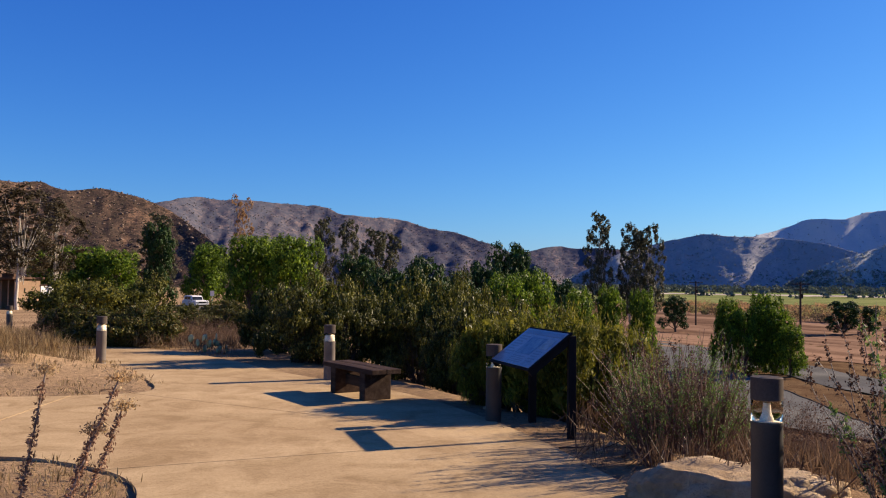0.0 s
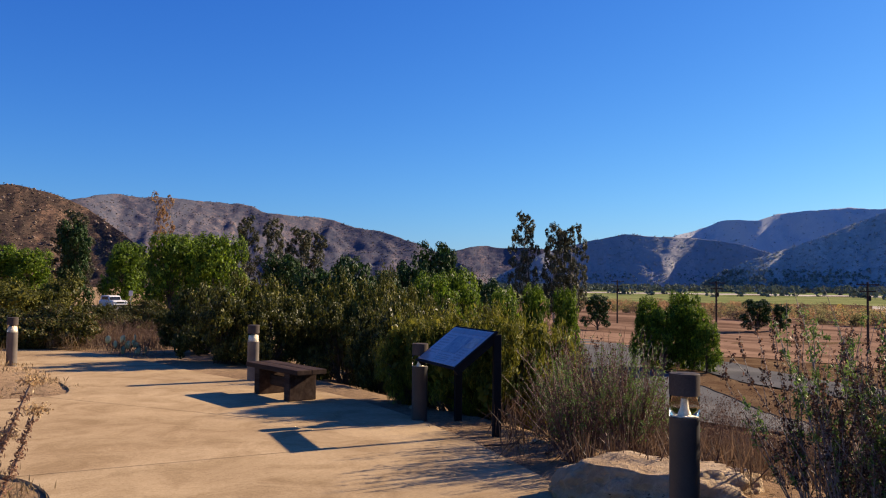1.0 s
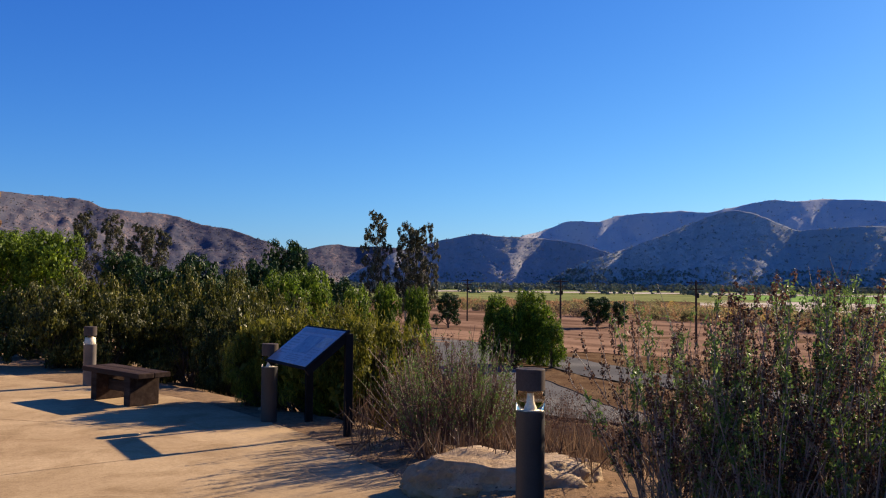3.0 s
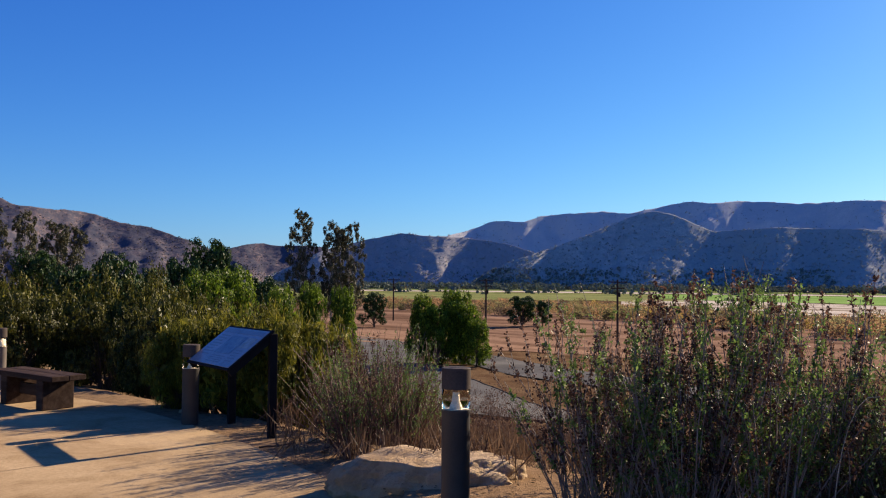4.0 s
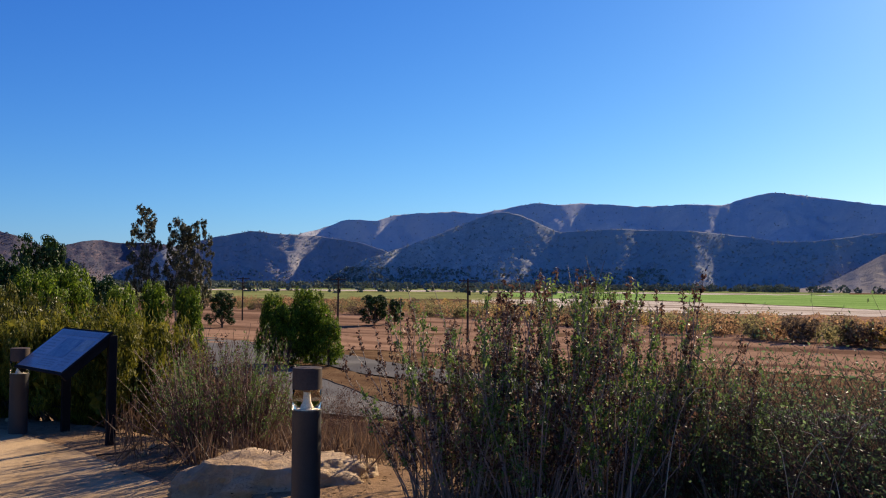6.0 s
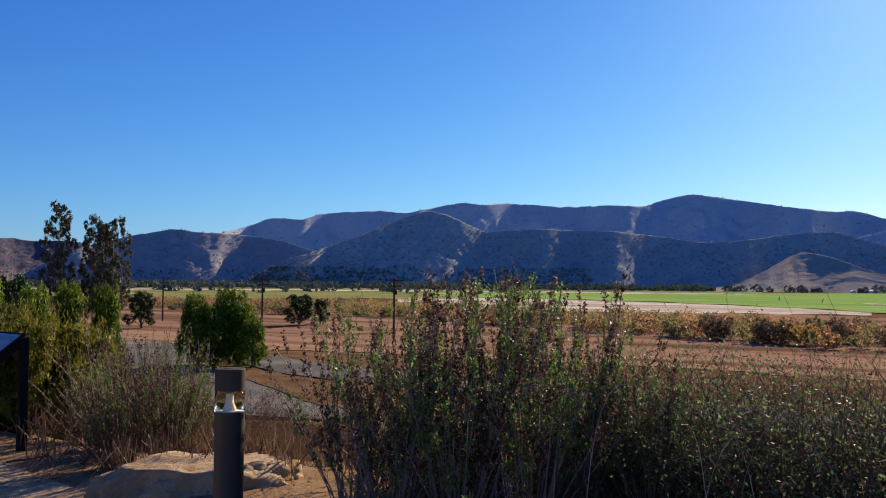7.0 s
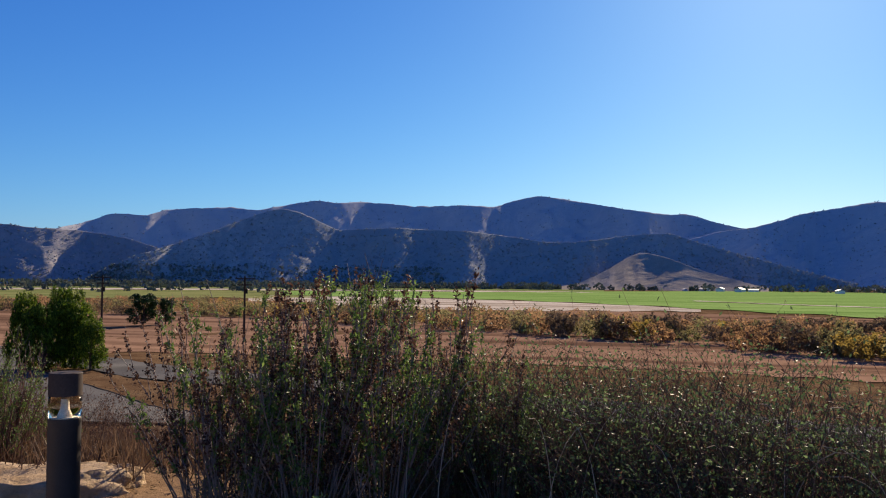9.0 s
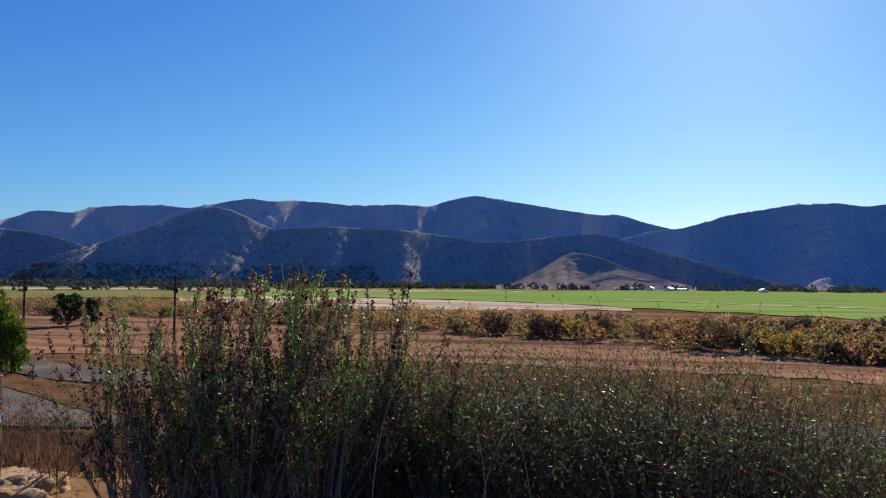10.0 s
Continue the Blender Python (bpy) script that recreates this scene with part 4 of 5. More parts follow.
def build_bush(name, seed, size, n, leaf, mats, label, group, twigs=60, core=0.12, lobes=14, shoots=70, slim=0.55, upright=0.25):
    """A broad evergreen bush: branching stems, a lobed mass of leaf tufts and leafy shoots that stand out of it. size: half widths and height."""
    rng = np.random.default_rng(seed)
    sx, sy, h = size
    root = new(name)
    blobs = [(0, 0, h * 0.36, sx * 0.62, sy * 0.62, h * 0.36)]
    for k in range(lobes):
        a, r = k * 2.4 + rng.uniform(-0.4, 0.4), rng.uniform(0.3, 0.8)
        e = rng.uniform(0.2, 0.36)
        z = h * (0.14 + rng.uniform(0.15, 0.7) * math.sqrt(max(0.1, 1 - r * r)))
        blobs.append((sx * r * math.cos(a), sy * r * math.sin(a), z, sx * e, sy * e, h * rng.uniform(0.15, 0.25)))
    p, d = crown_points(rng, blobs, n)
    ok = p[:, 2] > 0.03
    p, d = p[ok], d[ok]
    tips, ways = [], []
    for k in rng.integers(0, len(p), shoots):
        w = np.array([d[k][0] * 0.35, d[k][1] * 0.35, 1.0]) * h * rng.uniform(0.07, 0.2)
        if p[k][2] + w[2] > h * 1.02:
            continue
        t = rng.random((14, 1))
        tips.append(p[k] + t * w + units(rng, 14) * leaf * 0.55)
        ways.append(units(rng, 14))
    if tips:
        p2, d2 = np.concatenate([p] + tips), np.concatenate([d] + ways)
    else:
        p2, d2 = p, d
    v, f = join(leaves(rng, p2, leaf, leaf * slim, np.array([0, 0, upright]), 0.0, d2), crown_core(rng, blobs, int(n * core), leaf * 2.2))
    put("foliage", mesh_of("foliage", v, f, mats[0]), root)
    if len(mats) > 1:
        pick = rng.integers(0, len(p), n // 5)
        v, f = leaves(rng, p[pick] * 1.015, leaf, leaf * slim, None, 0.0, d[pick])
        put("turning_foliage", mesh_of("turning_foliage", v, f, mats[1]), root, "leaves turning colour")
    paths = []
    for k in range(twigs):
        t = p[rng.integers(0, len(p))] * rng.uniform(0.8, 1.04)
        b = np.array([rng.normal() * 0.12, rng.normal() * 0.12, -0.1])
        w = np.linspace(0, 1, 6)[:, None]
        paths.append((b + (t - b) * w + np.array([[0, 0, 0.25]]) * h * w * (1 - w) + np.cumsum(rng.normal(size=(6, 3)) * 0.02, axis=0), 0.018, 0.003))
    v, f = tubes(paths, 4)
    put("branchwork", mesh_of("branchwork", v, f, M_BARK, True), root)
    return tagged(root, label, "shrub", group)


def build_tree(name, seed, h, width, trunk_h, n, leaf, mat, bark, label, group="", lobes=14, droop=0.0, shape="round", core=0.12, lean=0.0, slim=0.5):
    """A tapered trunk with limbs that reach into a lobed crown of leaf tufts."""
    rng = np.random.default_rng(seed)
    root = new(name)
    blobs, limbs = [], []
    r0 = 0.02 * h + 0.05 if shape == "round" else 0.006 * h + 0.05
    for k in range(lobes):
        a = k * 2.4 + rng.uniform(-0.5, 0.5)
        u = (k + 0.5) / lobes
        if shape == "tall":
            z = trunk_h + (h - trunk_h) * (0.03 + 0.93 * u)
            r = width * 0.5 * rng.uniform(0.15, 0.8) * (0.75 + 0.5 * math.sin(3.1 * u)) * (1 - 0.3 * u)
            e = width * rng.uniform(0.1, 0.2) * (1.1 - 0.3 * u)
            ez = e * rng.uniform(0.9, 1.5)
        else:
            z = trunk_h + (h - trunk_h) * (0.08 + 0.8 * u ** 0.75)
            r = width * 0.5 * rng.uniform(0.3, 0.75) * math.sqrt(max(0.05, 1 - (0.8 * u) ** 2))
            e = width * rng.uniform(0.11, 0.2)
            ez = e * (1.15 if droop else 0.85)
        c = np.array([r * math.cos(a) + lean * u, r * math.sin(a), min(z, h - ez * 0.95)])
        blobs.append((*c, e, e, ez))
        s = np.array([lean * 0.3, 0, trunk_h * rng.uniform(0.6, 1.0) + (c[2] - trunk_h) * 0.35 * rng.random()])
        w = np.linspace(0, 1, 6)[:, None]
        limbs.append((s + (c - s) * w + np.array([[0, 0, 1]]) * 0.12 * h * w * (1 - w) * (0.3 if shape == "tall" else 1) + np.cumsum(rng.normal(size=(6, 3)) * 0.012 * h * 0.5, axis=0), r0 * (0.22 if shape == "tall" else 0.4), r0 * 0.05))
    p, d = crown_points(rng, blobs, n)
    p, d = p[p[:, 2] > 0.2], d[p[:, 2] > 0.2]
    geo = [leaves(rng, p, leaf, leaf * slim, None, droop, d)]
    if core:
        geo.append(crown_core(rng, blobs, int(n * core), leaf * 2))
    put("crown", mesh_of("crown", *join(*geo), mat), root)
    w = np.linspace(0, 1, 8)[:, None]
    tr = np.array([[0, 0, -0.4]]) + (np.array([lean, 0, h * 0.8]) - np.array([0, 0, -0.4])) * w + np.cumsum(rng.normal(size=(8, 3)) * 0.012 * h * 0.4, axis=0) * np.array([[1, 1, 0]])
    v, f = tubes([(tr, r0, r0 * 0.15)] + limbs, 7)
    put("trunk", mesh_of("trunk", v, f, bark, True), root)
    return tagged(root, label, "tree", group)


def plant(ob, x, y, turn=0.0, scale=1.0, sink=0.05):
    ob.matrix_basis = pose(x, y, land_at(x, y) - sink, 0, 0, turn) @ Matrix.Scale(scale, 4)
    return ob


def again(ob, x, y, turn=0.0, scale=1.0, sink=0.05):
    c = copy_thing(ob, Matrix.Identity(4))
    return plant(c, x, y, turn, scale, sink)


def spot(az, d):
    return polar(az, d)


def stand(src, nominal, az, d, el, width, turn, made=set()):
    """Plant src, nominally (height, width) metres, so that its top is at elevation el seen from the terrace."""
    x, y = polar(az, d)
    z = land_at(x, y) - 0.05
    tall, wide = (EYE + d * math.tan(radians(el)) - z) / nominal[0], width / nominal[1]
    ob = src if src.name not in made else copy_thing(src, Matrix.Identity(4))
    made.add(src.name)
    ob.matrix_basis = pose(x, y, z, 0, 0, turn) @ Matrix.Diagonal((wide, wide, tall, 1))
    return ob


L_GUM = leaf_material("gum_leaves", (0.035, 0.028, 0.016), (0.065, 0.052, 0.028), (0.12, 0.095, 0.055), 0.25)

# evergreen bushes behind the path
sumac = build_bush("bush", 21, (2.0, 1.7, 1.8), 14000, 0.072, (L_SUMAC,), "dark green laurel bush beside the path", "bushes along the path", 60, 0.12, 15, 150)
rusty = build_bush("bush", 22, (2.0, 1.7, 1.6), 13000, 0.078, (L_SUMAC, L_RUST), "dark bush with rusty turning leaves beside the path", "bushes along the path", 60, 0.12, 15, 60)
olive = build_bush("bush", 23, (2.0, 1.8, 2.2), 14000, 0.076, (L_OLIVE, L_BACCH), "tall olive green bush behind the path", "bushes along the path", 60, 0.12, 16, 150)
bacch = build_bush("bush", 24, (1.2, 1.1, 1.5), 16000, 0.085, (L_BACCH,), "yellow-green feathery broom bush behind the sign", "broom bushes", 110, 0.06, 20, 160, 0.22, 1.4)
S_, R_, O_, B_ = (1.85, 4.3), (1.65, 4.3), (2.25, 4.4), (1.6, 2.6)
for src, nom, az, d, el, w, turn in [
        (sumac, S_, -10.8, 19.4, 0.0, 2.3, 0), (sumac, S_, -9.6, 17.0, 0.3, 2.5, 120), (olive, O_, -6.4, 20.2, 1.3, 2.8, 40), (sumac, S_, -6.6, 17.0, -0.3, 2.2, 210), (olive, O_, -2.9, 19.6, 1.2, 2.8, 130),
        (sumac, S_, 0.9, 14.9, -1.2, 1.7, 300), (olive, O_, 0.2, 17.8, 1.5, 2.2, 250), (sumac, S_, 2.9, 14.6, -0.3, 2.4, 70), (sumac, S_, -1.6, 17.0, -0.9, 2.4, 170), (olive, O_, 3.4, 20.0, 1.0, 2.6, 10), (sumac, S_, 6.2, 19.0, -0.4, 3.0, 160),
        (rusty, R_, -20.6, 21.6, -1.3, 3.2, 30), (rusty, R_, -22.9, 23.5, -1.2, 2.8, 200), (rusty, R_, -19.9, 23.0, -1.4, 2.4, 100), (olive, O_, -22.6, 29.0, 0.5, 4.6, 80), (olive, O_, -20.7, 30.0, 0.6, 3.8, 190), (sumac, S_, -23.6, 30.5, 0.1, 2.6, 20),
        (rusty, R_, -15.6, 31, -1.9, 3.0, 140), (rusty, R_, -13.6, 27, -1.7, 2.4, 250), (sumac, S_, -17.4, 36, -1.2, 2.6, 80), (rusty, R_, -14.8, 44, -1.1, 4.0, 10), (bacch, B_, 6.4, 11.2, -1.1, 1.8, 0), (bacch, B_, 8.0, 11.0, -0.8, 2.0, 140), (bacch, B_, 10.6, 10.9, -1.3, 1.9, 230), (bacch, B_, 4.0, 11.5, -1.1, 1.6, 60), (bacch, B_, 2.4, 11.4, -3.0, 1.0, 310)]:
    stand(src, nom, az, d, el, w, turn)

# trees
pepper = build_tree("pepper_tree", 31, 7.6, 8.0, 0.25, 11800, 0.25, L_PEPPER, M_BARK, "bright green pepper tree with drooping foliage", "pepper trees", 24, 0.7, "round", 0.15)
oak = build_tree("oak_tree", 32, 6.4, 5.6, 0.3, 8000, 0.2, L_OAK, M_BARK, "dark green rounded oak tree", "oak trees", 20, 0.0, "round", 0.15)
euc = build_tree("eucalyptus_tree", 33, 18.5, 6.5, 4.0, 9200, 0.35, L_EUC, M_PALE_BARK, "tall thin eucalyptus tree with sparse grey-green leaves", "eucalyptus trees", 36, 0.9, "tall", 0.04, 0.0, 0.42)
gum = build_tree("gum_tree", 36, 18.0, 7.0, 6.0, 9000, 0.3, L_GUM, M_PALE_BARK, "sparse gum tree with a pale trunk and reddish-grey leaves", "gum trees", 24, 0.6, "tall", 0.0)
sycamore = build_tree("sycamore_tree", 34, 15.0, 5.0, 3.0, 3400, 0.3, L_ORANGE, M_PALE_BARK, "half-bare autumn sycamore with rusty leaves", "", 18, 0.2, "tall", 0.0)
P_, K_, E_ = (7.6, 8.0), (6.4, 5.6), (18.0, 5.6)
for src, nom, az, d, el, w, turn in [
        (pepper, P_, -12.9, 76, 3.0, 6.4, 0), (pepper, P_, -9.9, 74, 3.05, 6.8, 130), (pepper, P_, -15.6, 126, 2.3, 8.5, 250), (pepper, P_, -11.6, 86, 2.8, 7.0, 60), (pepper, P_, -23.2, 112, 2.0, 10, 20), (pepper, P_, -21.2, 110, 1.8, 8, 170),
        (pepper, P_, -25.0, 116, 1.7, 8, 90), (pepper, P_, 6.2, 44, 0.9, 3.8, 40), (pepper, P_, 4.2, 40, 0.6, 3.2, 200), (pepper, P_, 11.1, 74, -0.1, 3.6, 200), (pepper, P_, 13.3, 76, -0.3, 3.4, 310), (pepper, P_, 9.2, 60, -0.3, 3.4, 20),
        (pepper, P_, 20.9, 88, -0.5, 5.0, 100), (pepper, P_, 18.6, 88, -0.85, 4.0, 220), (pepper, P_, 22.4, 85, -2.5, 3.4, 320), (pepper, P_, 19.7, 86, -1.5, 4.6, 10), (pepper, P_, 21.6, 87, -1.4, 4.2, 200),
        (oak, K_, 4.8, 66, 3.0, 5.4, 0), (oak, K_, -1.4, 34, 1.95, 2.9, 60), (oak, K_, 2.7, 42, 1.75, 2.9, 150), (oak, K_, 0.9, 37, 1.0, 2.9, 220), (oak, K_, -3.4, 40, 1.1, 3.4, 20), (oak, K_, 7.9, 82, 0.45, 5.0, 90), (oak, K_, -18.6, 96, 3.8, 4.8, 20),
        (oak, K_, 15.4, 225, -0.7, 9, 30), (oak, K_, 25.4, 235, -0.9, 11, 80), (oak, K_, 26.8, 240, -1.2, 7, 140), (oak, K_, -5.6, 100, 2.0, 7, 10),
        (euc, E_, 10.6, 138, 4.6, 4.9, 0), (euc, E_, 12.5, 140, 3.85, 4.2, 90), (euc, E_, 13.8, 142, 3.8, 4.4, 210), (euc, E_, 13.1, 144, 3.5, 4.0, 320), (euc, E_, -18.6, 97, 4.1, 4.0, 30), (euc, E_, -8.2, 132, 4.1, 4.2, 200),
        (euc, E_, -6.4, 134, 4.0, 4.2, 280), (euc, E_, -4.6, 128, 3.4, 5.2, 10), (euc, E_, -3.7, 130, 3.2, 4.6, 70), (gum, (17.5, 6.0), -26.6, 78, 5.4, 6.0, 100), (gum, (17.5, 6.0), -24.7, 82, 4.7, 4.6, 160), (gum, (17.5, 6.0), -28.4, 80, 5.0, 5, 20),
        (sycamore, (14.6, 4.0), -13.5, 118, 5.4, 3.4, 0)]:
    stand(src, nom, az, d, el, w, turn)


def build_palm():
    rng = np.random.default_rng(5)
    root = new("palm_tree")
    v, f = tubes([(np.array([[0, 0, -0.4], [0.1, 0, 4], [0.05, 0.1, 8.6]]), 0.3, 0.22)], 8)
    put("trunk", mesh_of("trunk", v, f, M_BARK, True), root)
    cs, bs = [], []
    for k in range(40):
        a, e = rng.uniform(0, 6.28), rng.uniform(-0.5, 1.2)
        d = np.array([math.cos(a) * math.cos(e), math.sin(a) * math.cos(e), math.sin(e)])
        t = np.linspace(0.2, 1.7, 14)[:, None]
        p = np.array([0.05, 0.1, 8.7]) + d * t + np.array([[0, 0, -0.25]]) * t ** 2
        cs.append(p)
        bs.append(np.repeat(d[None], 14, 0))
    v, f = leaves(rng, np.concatenate(cs), 0.75, 0.2, np.concatenate(bs) * 1.2)
    put("fronds", mesh_of("fronds", v, f, L_EUC), root)
    return tagged(root, "slim fan palm far behind the bushes", "palm tree")


plant(build_palm(), *spot(0.3, 150), 0, 0.85)

# riverside thicket in autumn colours
KINDS = [(L_ORANGE, "orange-brown"), (L_WILLOW, "olive-brown"), (L_GOLD, "golden"), (L_LITTER, "grey-brown")]
near_willow = [build_bush("willow_bush", 50 + k, (2.8, 2.7, 4.0), 1150, 0.33, (m,), w + " riverside willow bush in autumn leaf", "riverside willows", 8, 0.05, 9, 0, 0.6) for k, (m, w) in enumerate(KINDS)]
rng = np.random.default_rng(77)
planted = set()
far_parts = [[] for _ in KINDS]
count = 0
while count < 640:
    az = rng.uniform(15, 84)
    d0 = np.interp(az, [15, 30, 40, 50, 58, 77, 84], [330, 285, 228, 200, 182, 138, 130])
    d1 = np.interp(az, [15, 30, 48, 58, 77], [430, 410, 285, 240, 215])
    if rng.random() > (d1 - d0) / 130:
        continue
    d = d0 + (d1 - d0) * rng.random() ** 1.15
    x, y = polar(az, d)
    if lumps(x, y, 0.035, 2.0) < -0.42:
        continue
    i = rng.choice(4, p=[0.36, 0.36, 0.07, 0.21])
    count += 1
    if d > 205:
        s = rng.uniform(0.8, 1.5)
        q = []
        for _ in range(6):
            a, r = rng.uniform(0, 6.28), rng.uniform(0, 2.2) * s
            n = units(rng, 42)
            q.append(np.array([x + r * math.cos(a), y + r * math.sin(a), land_at(x, y) + rng.uniform(0.8, 2.6) * s]) + n * np.array([1.4, 1.4, 1.1]) * s)
        far_parts[i].append(np.concatenate(q))
        continue
    src = near_willow[i]
    (again if src.name in planted else plant)(src, x, y, rng.uniform(0, 360), rng.uniform(0.9, 1.75), 0.2)
    planted.add(src.name)
geo = [leaves(rng, np.concatenate(p), 0.56, 0.4) for p in far_parts]
me = mesh_of("far_thicket", *join(*geo), KINDS[0][0])
for m, _ in KINDS[1:]:
    me.materials.append(m)
me.polygons.foreach_set("material_index", np.concatenate([np.full(len(g[1]), k, dtype=np.int32) for k, g in enumerate(geo)]))
tagged(put("far_thicket", me), "autumn-coloured riverside thicket beyond the ploughed field", "thicket", kind="stuff")


def build_far_woods():
    """Woods and hedges at the foot of the mountains."""
    rng = np.random.default_rng(8)
    cs, sz = [], []
    for k in range(900):
        az = rng.uniform(3, 78)
        d = rng.uniform(1180, 1340) if rng.random() < 0.8 else rng.uniform(760, 1180)
        if d < 1180 and 40 < az or 53 < az and rng.random() < 0.6:
            continue
        x, y = polar(az, d)
        r = rng.uniform(3, 7)
        n = 30
        q = rng.normal(size=(n, 3))
        q /= np.linalg.norm(q, axis=1)[:, None]
        cs.append(np.array([x, y, -11 + r * 0.7]) + q * np.array([r, r, r * 0.8]))
    c = np.concatenate(cs)
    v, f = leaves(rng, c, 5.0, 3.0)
    tagged(put("far_woods", mesh_of("far_woods", v, f, L_FAR_HAZE)), "dark woods at the foot of the mountains", "woods", kind="stuff")


build_far_woods()



def build_slope_brush(name, mat_name, seed, n, size, mat, label, below=999):
    """Brush and small trees scattered over the slopes of one kind of mountain."""
    rng = np.random.default_rng(seed)
    pool = np.concatenate(SLOPES[mat_name])
    pool = pool[(np.degrees(np.arctan2(pool[:, 0], pool[:, 1])) > -32) & (pool[:, 2] < below) & ((below > 99) | (pool[:, 0] < pool[:, 1]))]
    c = pool[rng.integers(0, len(pool), n)] + rng.normal(size=(n, 3)) * np.array([1.2, 1.2, 0.0])
    k = rng.uniform(0.5, 1.4, (n, 1)) * size
    c = np.repeat(c + np.array([0, 0, 0.2]) * k, 3, 0) + units(rng, n * 3) * np.repeat(k, 3, 0) * np.array([0.6, 0.6, 0.4])
    v, f = leaves(rng, c, size, size * 0.8)
    tagged(put(name, mesh_of(name, v, f, mat)), label, "brush", kind="stuff")


build_slope_brush("hill_brush", "rocky_brown_hill", 101, 5200, 0.9, L_CHAP, "dark brush scattered over the rocky hill")


def build_hill_rocks():
    """Pale boulders that crop out of the rocky hill."""
    rng = np.random.default_rng(106)
    pool = np.concatenate(SLOPES["rocky_brown_hill"])
    pool = pool[np.degrees(np.arctan2(pool[:, 0], pool[:, 1])) > -31]
    c = pool[rng.integers(0, len(pool), 800)] + rng.normal(size=(800, 3)) * np.array([1.5, 1.5, 0.0])
    bm = bmesh.new()
    bmesh.ops.create_icosphere(bm, subdivisions=1, radius=1)
    v = np.array([p.co[:] for p in bm.verts])
    f = np.array([[p.index for p in q.verts] for q in bm.faces])
    bm.free()
    size = rng.uniform(0.35, 1.0, (800, 1, 1)) ** 2 * np.array([1.5, 1.5, 0.9])
    vs = c[:, None, :] + v[None] * size * rng.uniform(0.75, 1.25, (800, len(v), 1))
    fs = f[None] + (np.arange(800) * len(v))[:, None, None]
    tagged(put("hill_rocks", mesh_of("hill_rocks", vs.reshape(-1, 3), fs.reshape(-1, 3), M_HILLROCK)), "pale boulders cropping out of the hill", "rocks", kind="stuff")


build_hill_rocks()
build_slope_brush("ridge_brush", "hazed_far_chaparral", 102, 5200, 2.4, L_CHAP, "dark brush on the long ridge")
build_slope_brush("slope_brush", "hazed_wooded_chaparral", 103, 5200, 2.8, L_SLOPE_HAZE, "oak scrub on the shaded spur")
build_slope_brush("slope_brush", "hazed_far_brush", 104, 5200, 3.2, L_SLOPE_HAZE, "scrub on the shaded mountain range")
build_slope_brush("slope_brush", "hazed_mid_chaparral", 105, 2600, 2.8, L_SLOPE_HAZE, "scrub on the grey-brown mountain slope")

build_slope_brush("slope_woods", "hazed_wooded_chaparral", 107, 1300, 4.6, L_WOOD_HAZE, "dark woods on the lower slopes of the spur", 22)
build_slope_brush("slope_woods", "hazed_mid_chaparral", 108, 700, 4.6, L_WOOD_HAZE, "dark woods at the foot of the grey-brown slope", 18)

# shrubs in front of the camera
wand = [build_stalk_shrub("stalk_shrub", 61, 1.8, 0.8, 38, 0.52, 0.34, "tall upright shrub with green leaves and rusty seed spikes", "tall shrubs by the path", None, 0.033),
        build_stalk_shrub("stalk_shrub", 62, 1.78, 0.82, 38, 0.36, 0.46, "tall dry shrub with dark rusty seed spikes", "tall shrubs by the path", None, 0.033),
        build_stalk_shrub("stalk_shrub", 63, 1.22, 0.85, 80, 0.22, 0.22, "red-brown twiggy shrub with few green leaves", "twiggy shrubs by the path", M_TWIG, 0.026)]
tangle = [build_tangle("low_shrub", 71, 1.15, 0.7, 78, 2000, L_SAGE, M_GREY_STEM, "low dense shrub with scattered small green leaves", "low shrubs by the path"),
          build_tangle("low_shrub", 72, 1.05, 0.8, 78, 1200, L_SEED, M_GREY_STEM, "low tangle of dry grey twigs", "low shrubs by the path")]
WANDS = [(29.0, 5.7, 1, 0.82), (31.6, 5.4, 0, 0.9), (34.0, 5.9, 1, 0.97), (36.2, 5.3, 0, 1.0), (38.6, 5.8, 1, 1.0), (40.8, 5.4, 0, 1.0), (44.0, 6.0, 0, 1.03), (42.4, 6.7, 1, 0.98),
         (37.4, 6.8, 0, 1.02), (32.8, 6.6, 1, 0.92), (46.6, 6.5, 1, 0.86), (48.8, 6.0, 0, 0.7),
         (14.2, 7.9, 2, 0.92), (17.4, 8.0, 2, 0.92), (15.6, 8.8, 2, 1.05), (13.0, 9.6, 2, 0.9), (16.8, 9.2, 1, 0.72), (19.2, 9.8, 2, 0.8)]
used = set()
for k, (az, d, i, sc) in enumerate(WANDS):
    (again if i in used else plant)(wand[i], *spot(az, d), 67 * k, sc)
    used.add(i)
used = set()
for k in range(54):
    az = 32 + (k * 0.618 * 50) % 50
    d = (4.7 + 3.6 * ((k * 0.377) % 1)) if az > 44 else (5.2 + 0.9 * ((k * 0.377) % 1))
    i = 0 if (k * 7) % 5 < 4 else 1
    x, y = polar(az, d)
    (again if i in used else plant)(tangle[i], x, y, 41 * k, (0.45 if az < 44 else 1.04 - 0.003 * (az - 44)) * (0.9 + 0.2 * ((k * 0.29) % 1)))
    used.add(i)


for k, (az, d) in enumerate([(19.6, 10.6), (22.2, 10.0), (24.6, 10.8), (21.0, 12.6), (23.6, 13.2), (26.6, 12.4), (18.2, 12.4), (28.5, 14.0), (16.5, 12.0), (25.5, 16.0), (20.5, 16.5), (31.0, 13.0)]):
    again(tangle[1], *spot(az, d), 83 * k, 0.8 + 0.05 * (k % 4))


